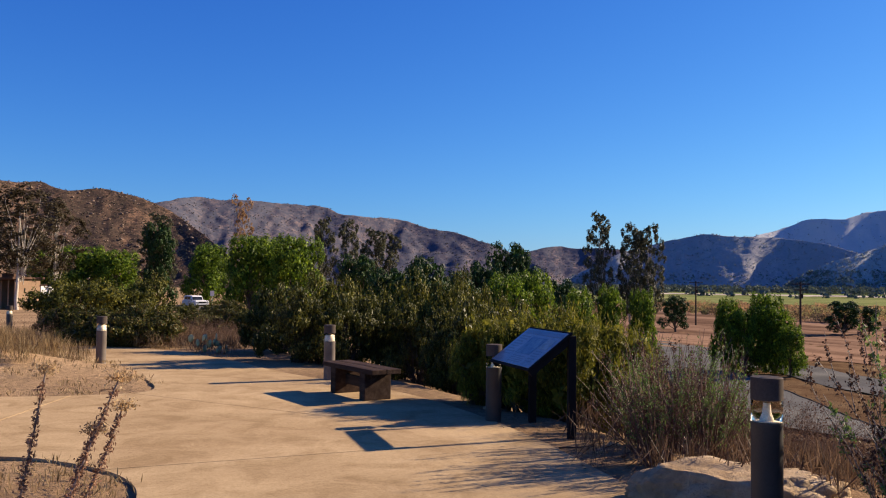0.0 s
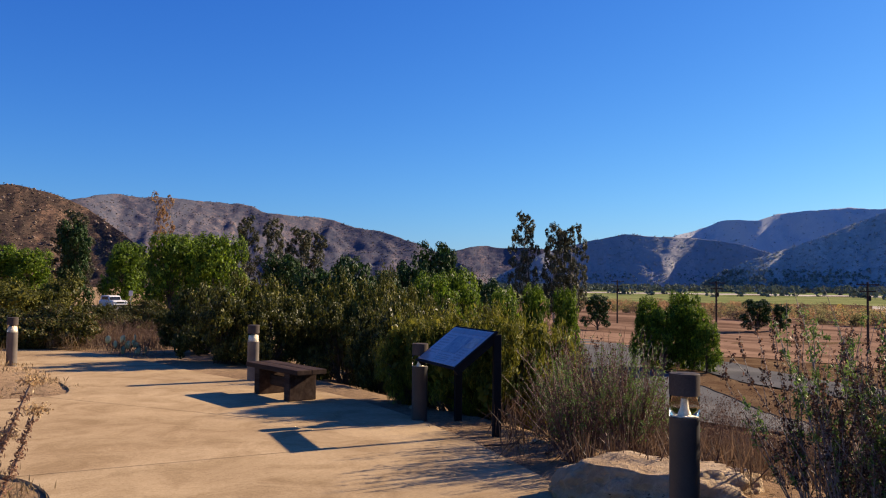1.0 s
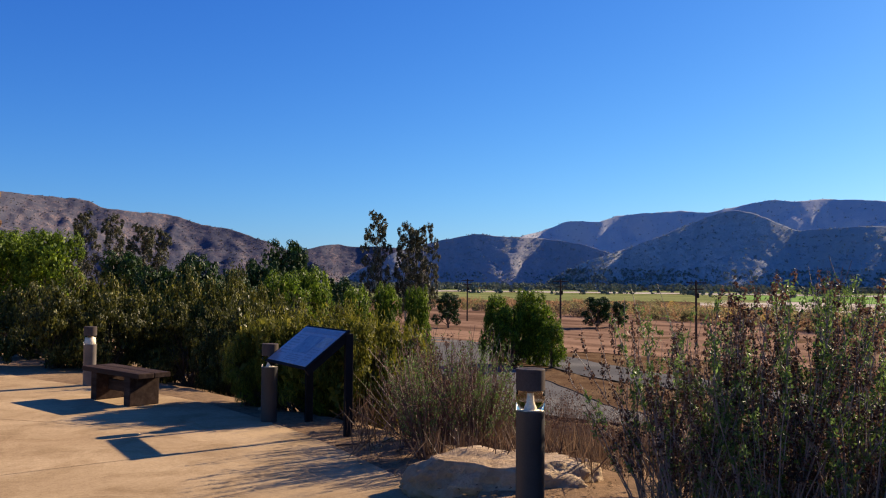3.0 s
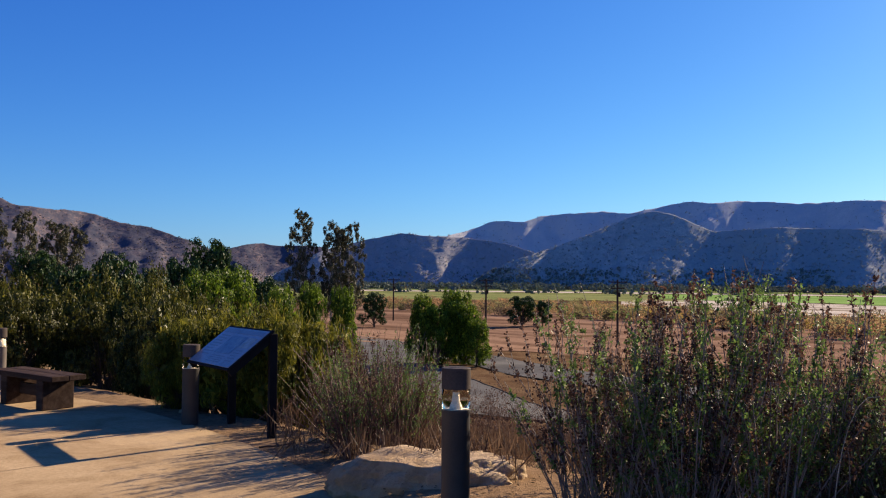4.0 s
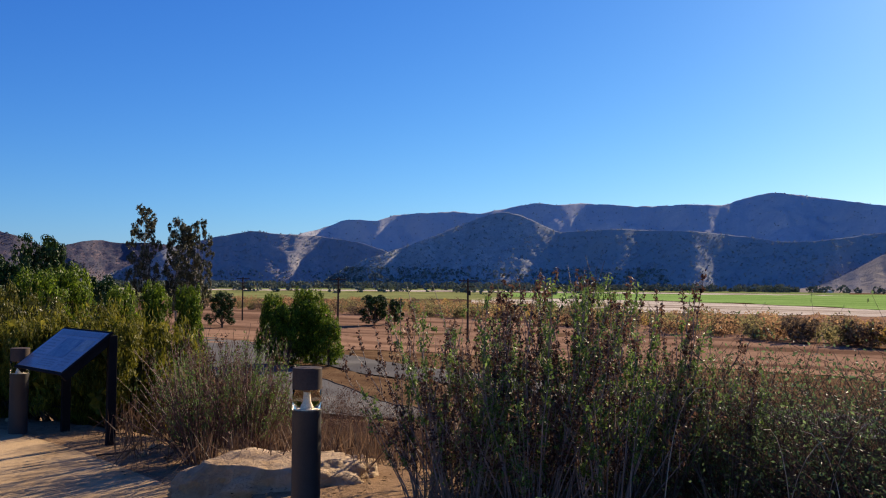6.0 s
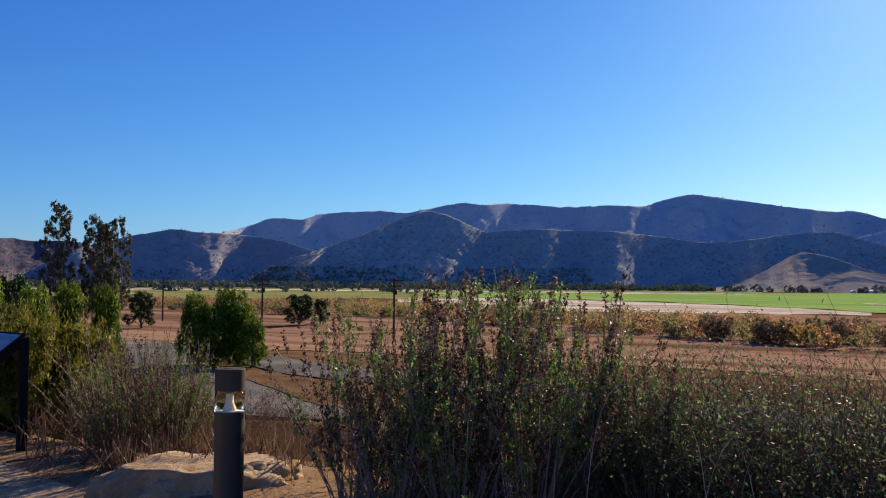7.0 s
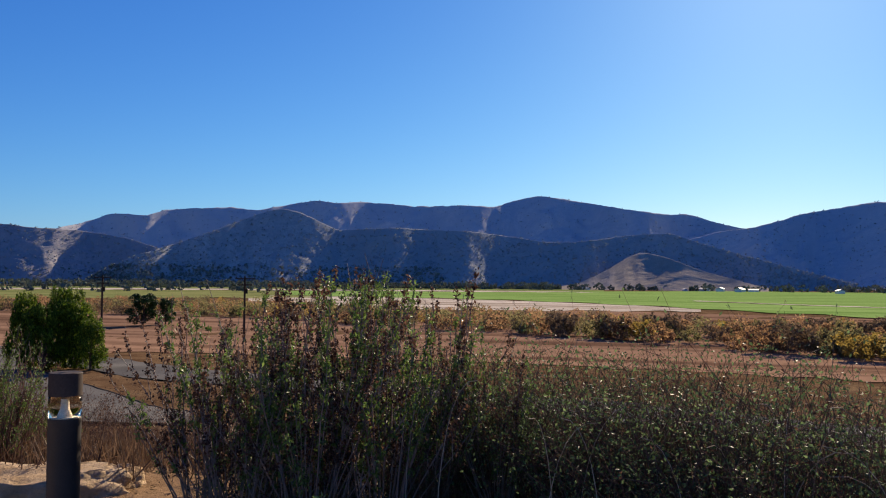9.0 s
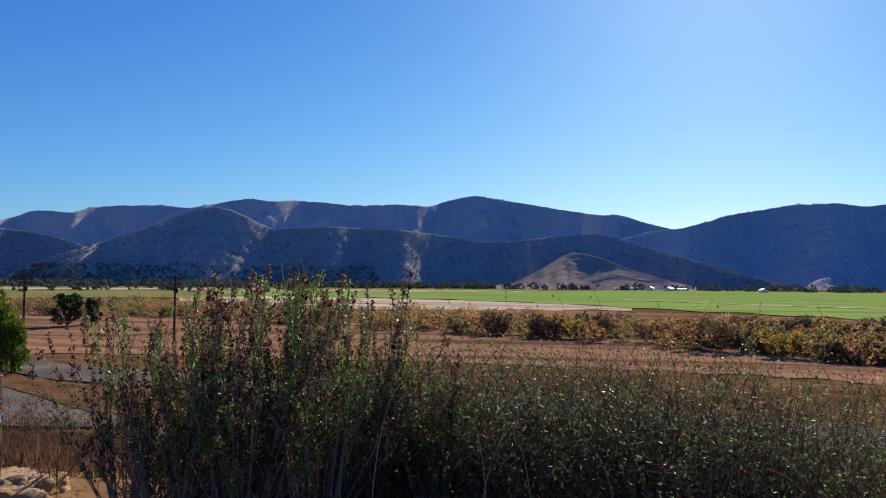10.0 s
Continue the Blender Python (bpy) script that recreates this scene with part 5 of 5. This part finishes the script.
for k, (x, y) in enumerate([(-8.2, 14.0), (-9.6, 13.7), (-7.3, 14.7), (-10.6, 14.4), (-8.9, 15.1)]):
    again(tangle[1], x, y, 57 * k, 0.5 + 0.06 * (k % 3))


for k, (az, d) in enumerate([(-15.8, 21.5), (-14.6, 22.5), (-16.6, 24.0), (-13.6, 21.0), (-15.0, 25.5), (-17.2, 22.0), (-14.0, 24.0)]):
    again(tangle[1], *spot(az, d), 71 * k, 0.6 + 0.06 * (k % 3))


# ---- dry grass, litter ----
def build_tufts(name, seed, spots, h, per, label, mat=L_DRY):
    rng = np.random.default_rng(seed)
    c = []
    for x, y in spots:
        base = np.array([x, y, land_at(x, y)])
        c.append(base + np.concatenate([rng.normal(size=(per, 2)) * 0.09, np.full((per, 1), h * 0.42)], 1))
    c = np.concatenate(c)
    v, f = leaves(rng, c, h, 0.012, np.array([0, 0, 1.6]))
    tagged(put(name, mesh_of(name, v, f, mat)), label, "grass", kind="stuff")


def scatter(seed, n, test):
    rng = np.random.default_rng(seed)
    out = []
    while len(out) < n:
        az, d = rng.uniform(-34, 60), rng.uniform(3, 40)
        x, y = polar(az, d)
        if test(az, d, x, y) and not inside(np.array([x]), np.array([y]), PATH_LOOP)[0]:
            out.append((x, y))
    return out


build_tufts("dry_grass", 81, scatter(1, 460, lambda a, d, x, y: a < -14 and 13 < y < 24 and x < -6.6), 0.46, 22, "dry straw-coloured grass on the bank beside the path")
build_tufts("dry_grass", 85, scatter(5, 420, lambda a, d, x, y: -19 < a < -11.5 and 19 < d < 40), 0.4, 20, "dry straw-coloured grass behind the path", L_BANK)
build_tufts("dry_grass", 84, scatter(4, 420, lambda a, d, x, y: a < -14 and y < 20), 0.09, 10, "short sparse dry grass on tan dirt by the path")
build_tufts("dry_grass", 82, scatter(2, 700, lambda a, d, x, y: 9 < a < 60 and 6.5 < d < 24), 0.42, 22, "dry brown grass on the bank below the shrubs", L_BANK)


def build_litter():
    rng = np.random.default_rng(83)
    pts = scatter(3, 1500, lambda a, d, x, y: d < 15 and (3 < a < 26 or a < -15))
    c = np.array([(x, y, land_at(x, y) + 0.012) for x, y in pts])
    c = np.repeat(c, 4, 0) + rng.normal(size=(len(c) * 4, 3)) * np.array([0.12, 0.12, 0.003])
    v, f = leaves(rng, c, 0.045, 0.02, None)
    v[:, 2] = np.repeat(c[:, 2], 4) + (v[:, 2] - np.repeat(c[:, 2], 4)) * 0.3
    tagged(put("leaf_litter", mesh_of("leaf_litter", v, f, L_LITTER)), "fallen leaves and twigs on bare earth", "litter", kind="stuff")


build_litter()


# ---- dried flower stalks near the camera ----
L_CURL = leaf_material("curled_dry_leaves", (0.15, 0.085, 0.06), (0.28, 0.17, 0.125), (0.42, 0.28, 0.2), 0.35, 0.8, 0.0)
L_STRAW = leaf_material("straw_petals", (0.32, 0.21, 0.11), (0.48, 0.34, 0.19), (0.6, 0.46, 0.28), 0.4)


def build_dried_flower(seed, stalks, label):
    rng = np.random.default_rng(seed)
    root = new("dried_flower")
    for dx, dy, h, lean in stalks:
        p = np.array([dx, dy, 0]) + np.linspace(0, 1, 8)[:, None] * np.array([[lean, 0.03, h]]) + np.cumsum(rng.normal(size=(8, 3)) * 0.006, axis=0)
        v, f = tubes([(p, 0.005, 0.003)], 5)
        stem = put("stem", mesh_of("stem", v, f, M_STEM, True), root)
        c = along_stem(rng, p, int(900 * h), 0.1, 0.97) + rng.normal(size=(int(900 * h), 3)) * 0.0075
        v, f = leaves(rng, c, 0.017, 0.008, np.array([0, 0, -0.4]))
        put("dry_leaves", mesh_of("dry_leaves", v, f, L_CURL), stem, "curled brown leaves")
        head = p[-1] + rng.normal(size=(260, 3)) * np.array([0.019, 0.019, 0.011])
        v, f = leaves(rng, head, 0.012, 0.007, np.array([0, 0, 0.5]))
        put("flower_head", mesh_of("flower_head", v, f, L_STRAW), stem, "dried straw-coloured flower head")
    return tagged(root, label, "dried flower", "dried flower stalks")


fl = build_dried_flower(91, [(0, 0, 1.34, 0.21)], "single dried flower stalk with a straw-coloured head")
x, y = polar(-29.0, 3.0)
fl.matrix_basis = pose(x, y, 0, 0, 0, 29)
fl = build_dried_flower(92, [(0, 0, 1.32, 0.48), (0.02, 0.03, 1.2, 0.44), (-0.02, 0.05, 1.17, 0.39)], "leaning cluster of dried flower stalks with pale heads")
x, y = polar(-29.5, 3.0)
fl.matrix_basis = pose(x, y, 0, 0, 0, 29)


# ---- prickly pear ----
def build_cactus():
    rng = np.random.default_rng(95)
    root = tagged(new("prickly_pear"), "low pale prickly pear cactus at the path's edge", "cactus")
    for k in range(14):
        bm = bmesh.new()
        bmesh.ops.create_icosphere(bm, subdivisions=2, radius=1)
        a = rng.uniform(-0.9, 0.9)
        m = Matrix.Translation((rng.uniform(-0.45, 0.45), rng.uniform(-0.2, 0.2), 0.1 + 0.13 * (k % 3))) @ Matrix.Rotation(rng.uniform(0, 3), 4, "Z") @ Matrix.Rotation(a, 4, "Y") @ Matrix.Diagonal((0.06, 0.018, 0.09, 1))
        bmesh.ops.transform(bm, matrix=m, verts=bm.verts[:])
        part("pad", bm, M_CACTUS, root, "", True)
    x, y = -5.15, 18.6
    root.matrix_basis = pose(x, y, land_at(x, y), 0, 0, 30)


M_CACTUS = two_scale("cactus_skin", (0.36, 0.38, 0.15), (0.5, 0.5, 0.22), (0.66, 0.62, 0.32), 6, 60, 0.6, 0.3, 0.004)
build_cactus()


# ---- utility poles ----
def build_pole():
    root = new("utility_pole")
    bm = bmesh.new()
    lathe(bm, [(0.26, -0.5), (0.25, 0), (0.2, 13.1), (0.14, 13.2)], 10)
    part("pole", bm, M_POLE, root)
    for z, w in ((12.7, 4.2), (11.4, 3.0)):
        bm = bmesh.new()
        box(bm, (w, 0.16, 0.24), (0, -0.16, z), None, 0.01)
        arm = part("crossarm", bm, M_POLE, root)
        for k in (-0.46, -0.2, 0.2, 0.46):
            bm = bmesh.new()
            lathe(bm, [(0.03, 0), (0.07, 0.08), (0.05, 0.2), (0.03, 0.24)], 8)
            bmesh.ops.translate(bm, verts=bm.verts[:], vec=(w * k, -0.16, z + 0.08))
            part("insulator", bm, M_BRONZE, arm)
    bm = bmesh.new()
    lathe(bm, [(0.2, 9.6), (0.24, 9.65), (0.24, 10.5), (0.2, 10.55)], 12)
    bmesh.ops.translate(bm, verts=bm.verts[:], vec=(0.42, 0, 0))
    part("transformer", bm, M_CURB, root, "grey pole-mounted transformer")
    return tagged(root, "dark wooden utility pole with crossarms in the field", "utility pole", "utility poles across the valley")


up_pole = build_pole()
plant(up_pole, *spot(22.98, 205), 10)
for az, d, turn in [(16.7, 262, 10), (31.75, 180, -10), (39.9, 165, -20)]:
    again(up_pole, *spot(az, d), turn)


# ---- pick-up, sign and restroom by the car park ----
def build_car():
    root = tagged(new("pickup_truck"), "white and grey four-wheel drive parked among trees", "car")
    bm = bmesh.new()
    box(bm, (4.5, 1.8, 0.62), (0, 0, 0.78), None, 0.1)
    box(bm, (1.3, 1.66, 0.16), (1.5, 0, 1.1), None, 0.06)
    part("body", bm, M_WHITE, root)
    bm = bmesh.new()
    geo = bmesh.ops.create_cube(bm, size=1, matrix=Matrix.Translation((-0.65, 0, 1.4)) @ Matrix.Diagonal((2.9, 1.62, 0.66, 1)))
    for v in geo["verts"]:
        if v.co.z > 1.4:
            v.co.x = v.co.x * 0.82 - 0.2
            v.co.y *= 0.84
    bmesh.ops.bevel(bm, geom=bm.edges[:], offset=0.05, segments=2, affect="EDGES")
    cabin = part("cabin", bm, M_WHITE, root)
    bm = bmesh.new()
    box(bm, (0.03, 1.3, 0.44), (0.66, 0, 1.4), Matrix.Rotation(radians(-33), 4, "Y"), 0.01)
    part("windscreen", bm, M_DARK_GLASS, cabin)
    for s in (-1, 1):
        for cx, w in ((-0.15, 0.85), (-1.15, 0.85)):
            bm = bmesh.new()
            box(bm, (w, 0.03, 0.36), (cx, s * 0.775, 1.42), Matrix.Rotation(radians(s * 11), 4, "X"), 0.008)
            part("window", bm, M_DARK_GLASS, cabin)
        bm = bmesh.new()
        box(bm, (0.06, 0.34, 0.18), (2.25, s * 0.66, 0.92), None, 0.02)
        part("headlight", bm, M_CHROME, root)
        for cx in (-1.4, 1.4):
            bm = bmesh.new()
            lathe(bm, [(0.25, -0.12), (0.37, -0.11), (0.37, 0.11), (0.25, 0.12)], 20)
            bmesh.ops.transform(bm, matrix=Matrix.Translation((cx, s * 0.82, 0.37)) @ Matrix.Rotation(radians(90), 4, "X"), verts=bm.verts[:])
            wheel = part("wheel", bm, M_TYRE, root)
            bm = bmesh.new()
            lathe(bm, [(0.2, -0.01), (0.23, 0.0), (0.1, 0.02)], 16)
            bmesh.ops.transform(bm, matrix=Matrix.Translation((cx, s * 0.945, 0.37)) @ Matrix.Rotation(radians(-90 * s), 4, "X"), verts=bm.verts[:])
            part("rim", bm, M_CHROME, wheel)
    bm = bmesh.new()
    box(bm, (0.14, 1.76, 0.2), (2.28, 0, 0.56), None, 0.04)
    part("bumper", bm, M_CURB, root)
    bm = bmesh.new()
    box(bm, (0.05, 0.95, 0.2), (2.26, 0, 0.92), None, 0.02)
    part("grille", bm, M_TYRE, root)
    return root


car = build_car()
x, y = polar(-16.35, 112)
car.matrix_basis = pose(x, y, land_at(x, y) + 0.05, 0, 0, -52)


def build_lot():
    x, y = polar(-16.3, 114)
    xs, ys = np.meshgrid(np.linspace(-14, 14, 15), np.linspace(-7, 8, 9), indexing="ij")
    X, Y = x + xs, y + ys
    v = np.stack([X, Y, land(X, Y) + 0.05], -1).reshape(-1, 3)
    i, j = np.meshgrid(np.arange(14), np.arange(8), indexing="ij")
    a = i * 9 + j
    tagged(put("car_park", mesh_of("car_park", v, np.stack([a, a + 9, a + 10, a + 1], -1).reshape(-1, 4), M_ASPHALT, True)), "grey asphalt car park among trees", "road", kind="structure")


build_lot()


def build_notice():
    root = tagged(new("road_sign"), "small white road sign on a thin metal post", "sign")
    bm = bmesh.new()
    lathe(bm, [(0.035, -0.3), (0.035, 2.4), (0.02, 2.42)], 8)
    part("post", bm, M_CHROME, root)
    bm = bmesh.new()
    box(bm, (0.45, 0.02, 0.6), (0, -0.045, 2.1), None, 0.006)
    part("plate", bm, M_WHITE, root)
    x, y = polar(-15.3, 104)
    root.matrix_basis = pose(x, y, land_at(x, y), 0, 0, 14)


build_notice()


def build_restroom():
    root = tagged(new("restroom_building"), "small tan block building with a flat brown roof", "building")
    bm = bmesh.new()
    box(bm, (0.2, 2.2, 2.6), (2.4, 0, 1.3), None, 0.02)
    part("wall", bm, M_WALL, root, "tan block end wall")
    bm = bmesh.new()
    box(bm, (5.0, 0.2, 2.6), (-0.2, 1.0, 1.3), None, 0.02)
    part("wall", bm, M_WALL, root)
    # front wall in the roof's brown: its shade is put into the colour
    bm = bmesh.new()
    box(bm, (3.4, 0.2, 2.6), (-1.6, -1.0, 1.3), None, 0.02)
    part("wall", bm, M_ROOF, root, "front wall, its shade put into a dark brown colour")
    for x in (0.6, 1.5, 2.3):
        bm = bmesh.new()
        lathe(bm, [(0.06, 0), (0.06, 2.6), (0.05, 2.61)], 10)
        bmesh.ops.translate(bm, verts=bm.verts[:], vec=(x, -1.25, 0))
        part("post", bm, M_WALL, root)
    bm = bmesh.new()
    box(bm, (6.0, 3.2, 0.2), (-0.3, -0.2, 2.71), Matrix.Rotation(radians(-2), 4, "Y"), 0.03)
    part("roof", bm, M_ROOF, root)
    bm = bmesh.new()
    box(bm, (1.5, 0.9, 0.4), (1.5, -0.9, 2.98), None, 0.03)
    part("roof_box", bm, M_ROOF, root)
    bm = bmesh.new()
    box(bm, (0.03, 0.1, 0.4), (2.515, -0.45, 1.75), None, 0.004)
    part("vent", bm, M_TYRE, root, "narrow dark vent")
    bm = bmesh.new()
    box(bm, (1.6, 1.3, 2.15), (1.75, 1.78, 1.08), None, 0.02)
    store = part("side_store", bm, M_WHITE, root, "white painted side store")
    bm = bmesh.new()
    box(bm, (1.7, 1.4, 0.1), (1.75, 1.8, 2.2), None, 0.02)
    part("lid", bm, M_ROOF, store)
    bm = bmesh.new()
    box(bm, (0.03, 0.5, 1.7), (2.565, 1.7, 0.95), None, 0.004)
    part("door", bm, M_WHITE, store)
    bm = bmesh.new()
    box(bm, (7.0, 5.0, 0.5), (0.2, 0.2, -0.2), None, 0.05)
    part("plinth", bm, M_WALL, root, "tan concrete apron")
    x, y = polar(-26.75, 80)
    turn = radians(-25)
    ox, oy = 2.5 * math.cos(turn) + 1.1 * math.sin(turn), 2.5 * math.sin(turn) - 1.1 * math.cos(turn)
    root.matrix_basis = pose(x - ox, y - oy, land_at(x, y) - 0.15, 0, 0, -25)


build_restroom()


# ---- farm sheds far across the valley ----
def build_shed():
    root = new("farm_shed")
    bm = bmesh.new()
    box(bm, (18, 9, 4), (0, 0, 2))
    part("wall", bm, M_WHITE, root)
    bm = bmesh.new()
    vs = [bm.verts.new(c) for c in [(-9.5, -5, 3.9), (9.5, -5, 3.9), (9.5, 5, 3.9), (-9.5, 5, 3.9), (-9.5, 0, 6), (9.5, 0, 6)]]
    for f in [(0, 1, 5, 4), (2, 3, 4, 5), (0, 4, 3), (1, 2, 5), (3, 2, 1, 0)]:
        bm.faces.new([vs[i] for i in f])
    part("roof", bm, M_SHED_ROOF, root, "pale metal roof")
    return tagged(root, "pale farm shed across the valley", "farm building", "farm sheds across the valley")


M_SHED_ROOF = two_scale("pale_metal_roof", (0.35, 0.38, 0.42), (0.45, 0.48, 0.52), (0.55, 0.57, 0.6), 0.1, 2, 0.5, 0.1)
shed = build_shed()
plant(shed, *spot(63.2, 1180), 20)
for az, d, turn, sc in [(62.2, 1210, 70, 0.8), (64.4, 1150, 10, 1.0), (65.2, 1190, 120, 0.7), (61.0, 1220, 40, 0.6), (70.2, 1100, 30, 0.9), (54.6, 1230, 80, 0.6), (41.0, 1240, 10, 0.6), (24.0, 1250, 60, 0.6), (18.5, 1280, 20, 0.6)]:
    again(shed, *spot(az, d), turn, sc)


# ---- small things on the verge ----
def build_stick(x, y, turn, length, label):
    rng = np.random.default_rng(int(abs(x * 100)))
    p = np.stack([np.linspace(-0.5, 0.5, 6) * length, rng.normal(size=6) * 0.012, 0.012 + 0.01 * rng.random(6)], 1)
    v, f = tubes([(p, 0.012, 0.006), (p[2] + np.outer(np.linspace(0, 1, 3), [0.08, 0.06, 0.01]), 0.006, 0.003)], 5)
    ob = put("fallen_stick", mesh_of("fallen_stick", v, f, M_GREY_STEM, True))
    ob.matrix_basis = pose(x, y, land_at(x, y), 0, 0, turn)
    return tagged(ob, label, "stick", "fallen sticks")


for x, y, turn, length in [(1.33, 8.35, 12, 0.36), (1.75, 8.0, 60, 0.24), (2.0, 7.3, -20, 0.3), (1.5, 9.4, 130, 0.2), (-4.9, 12.4, 40, 0.2)]:
    build_stick(x, y, turn, length, "pale dry stick lying on bare earth")


def build_arching_grass():
    rng = np.random.default_rng(97)
    paths = []
    for k in range(26):
        az, d = rng.uniform(40, 76), rng.uniform(4.6, 5.8)
        x, y = polar(az, d)
        a, reach = rng.uniform(0, 6.28), rng.uniform(0.25, 0.5)
        t = np.linspace(0, 1, 9)[:, None]
        h = rng.uniform(0.75, 1.1)
        paths.append((np.array([x, y, land_at(x, y)]) + np.array([[math.cos(a), math.sin(a), 0]]) * reach * t ** 2 + np.array([[0, 0, 1]]) * h * (1.5 * t - 0.55 * t ** 3), 0.0035, 0.002))
    v, f = tubes(paths, 4)
    tagged(put("arching_grass", mesh_of("arching_grass", v, f, M_STRAW, True)), "pale dry grass stalks arching over low shrubs", "grass", kind="stuff")


M_STRAW = two_scale("straw", (0.3, 0.24, 0.17), (0.42, 0.35, 0.26), (0.55, 0.48, 0.37), 4, 40)
build_arching_grass()


def build_sprig():
    rng = np.random.default_rng(98)
    root = tagged(new("green_sprig"), "small bright green sprig at the foot of tall shrubs", "plant")
    p = np.array([[0, 0, 0], [0.01, 0, 0.25], [0.0, 0.02, 0.52]])
    v, f = tubes([(p, 0.005, 0.003)], 5)
    put("stem", mesh_of("stem", v, f, M_STEM, True), root)
    c = along_stem(rng, p, 34, 0.35, 1.0) + rng.normal(size=(34, 3)) * 0.022
    v, f = leaves(rng, c, 0.05, 0.026, np.array([0, 0, 0.4]))
    put("foliage", mesh_of("foliage", v, f, L_SPRIG), root)
    x, y = polar(37.1, 4.55)
    root.matrix_basis = pose(x, y, land_at(x, y), 0, 0, 0)


L_SPRIG = leaf_material("fresh_leaves", (0.16, 0.26, 0.05), (0.26, 0.4, 0.09), (0.42, 0.55, 0.18), 0.55)
build_sprig()
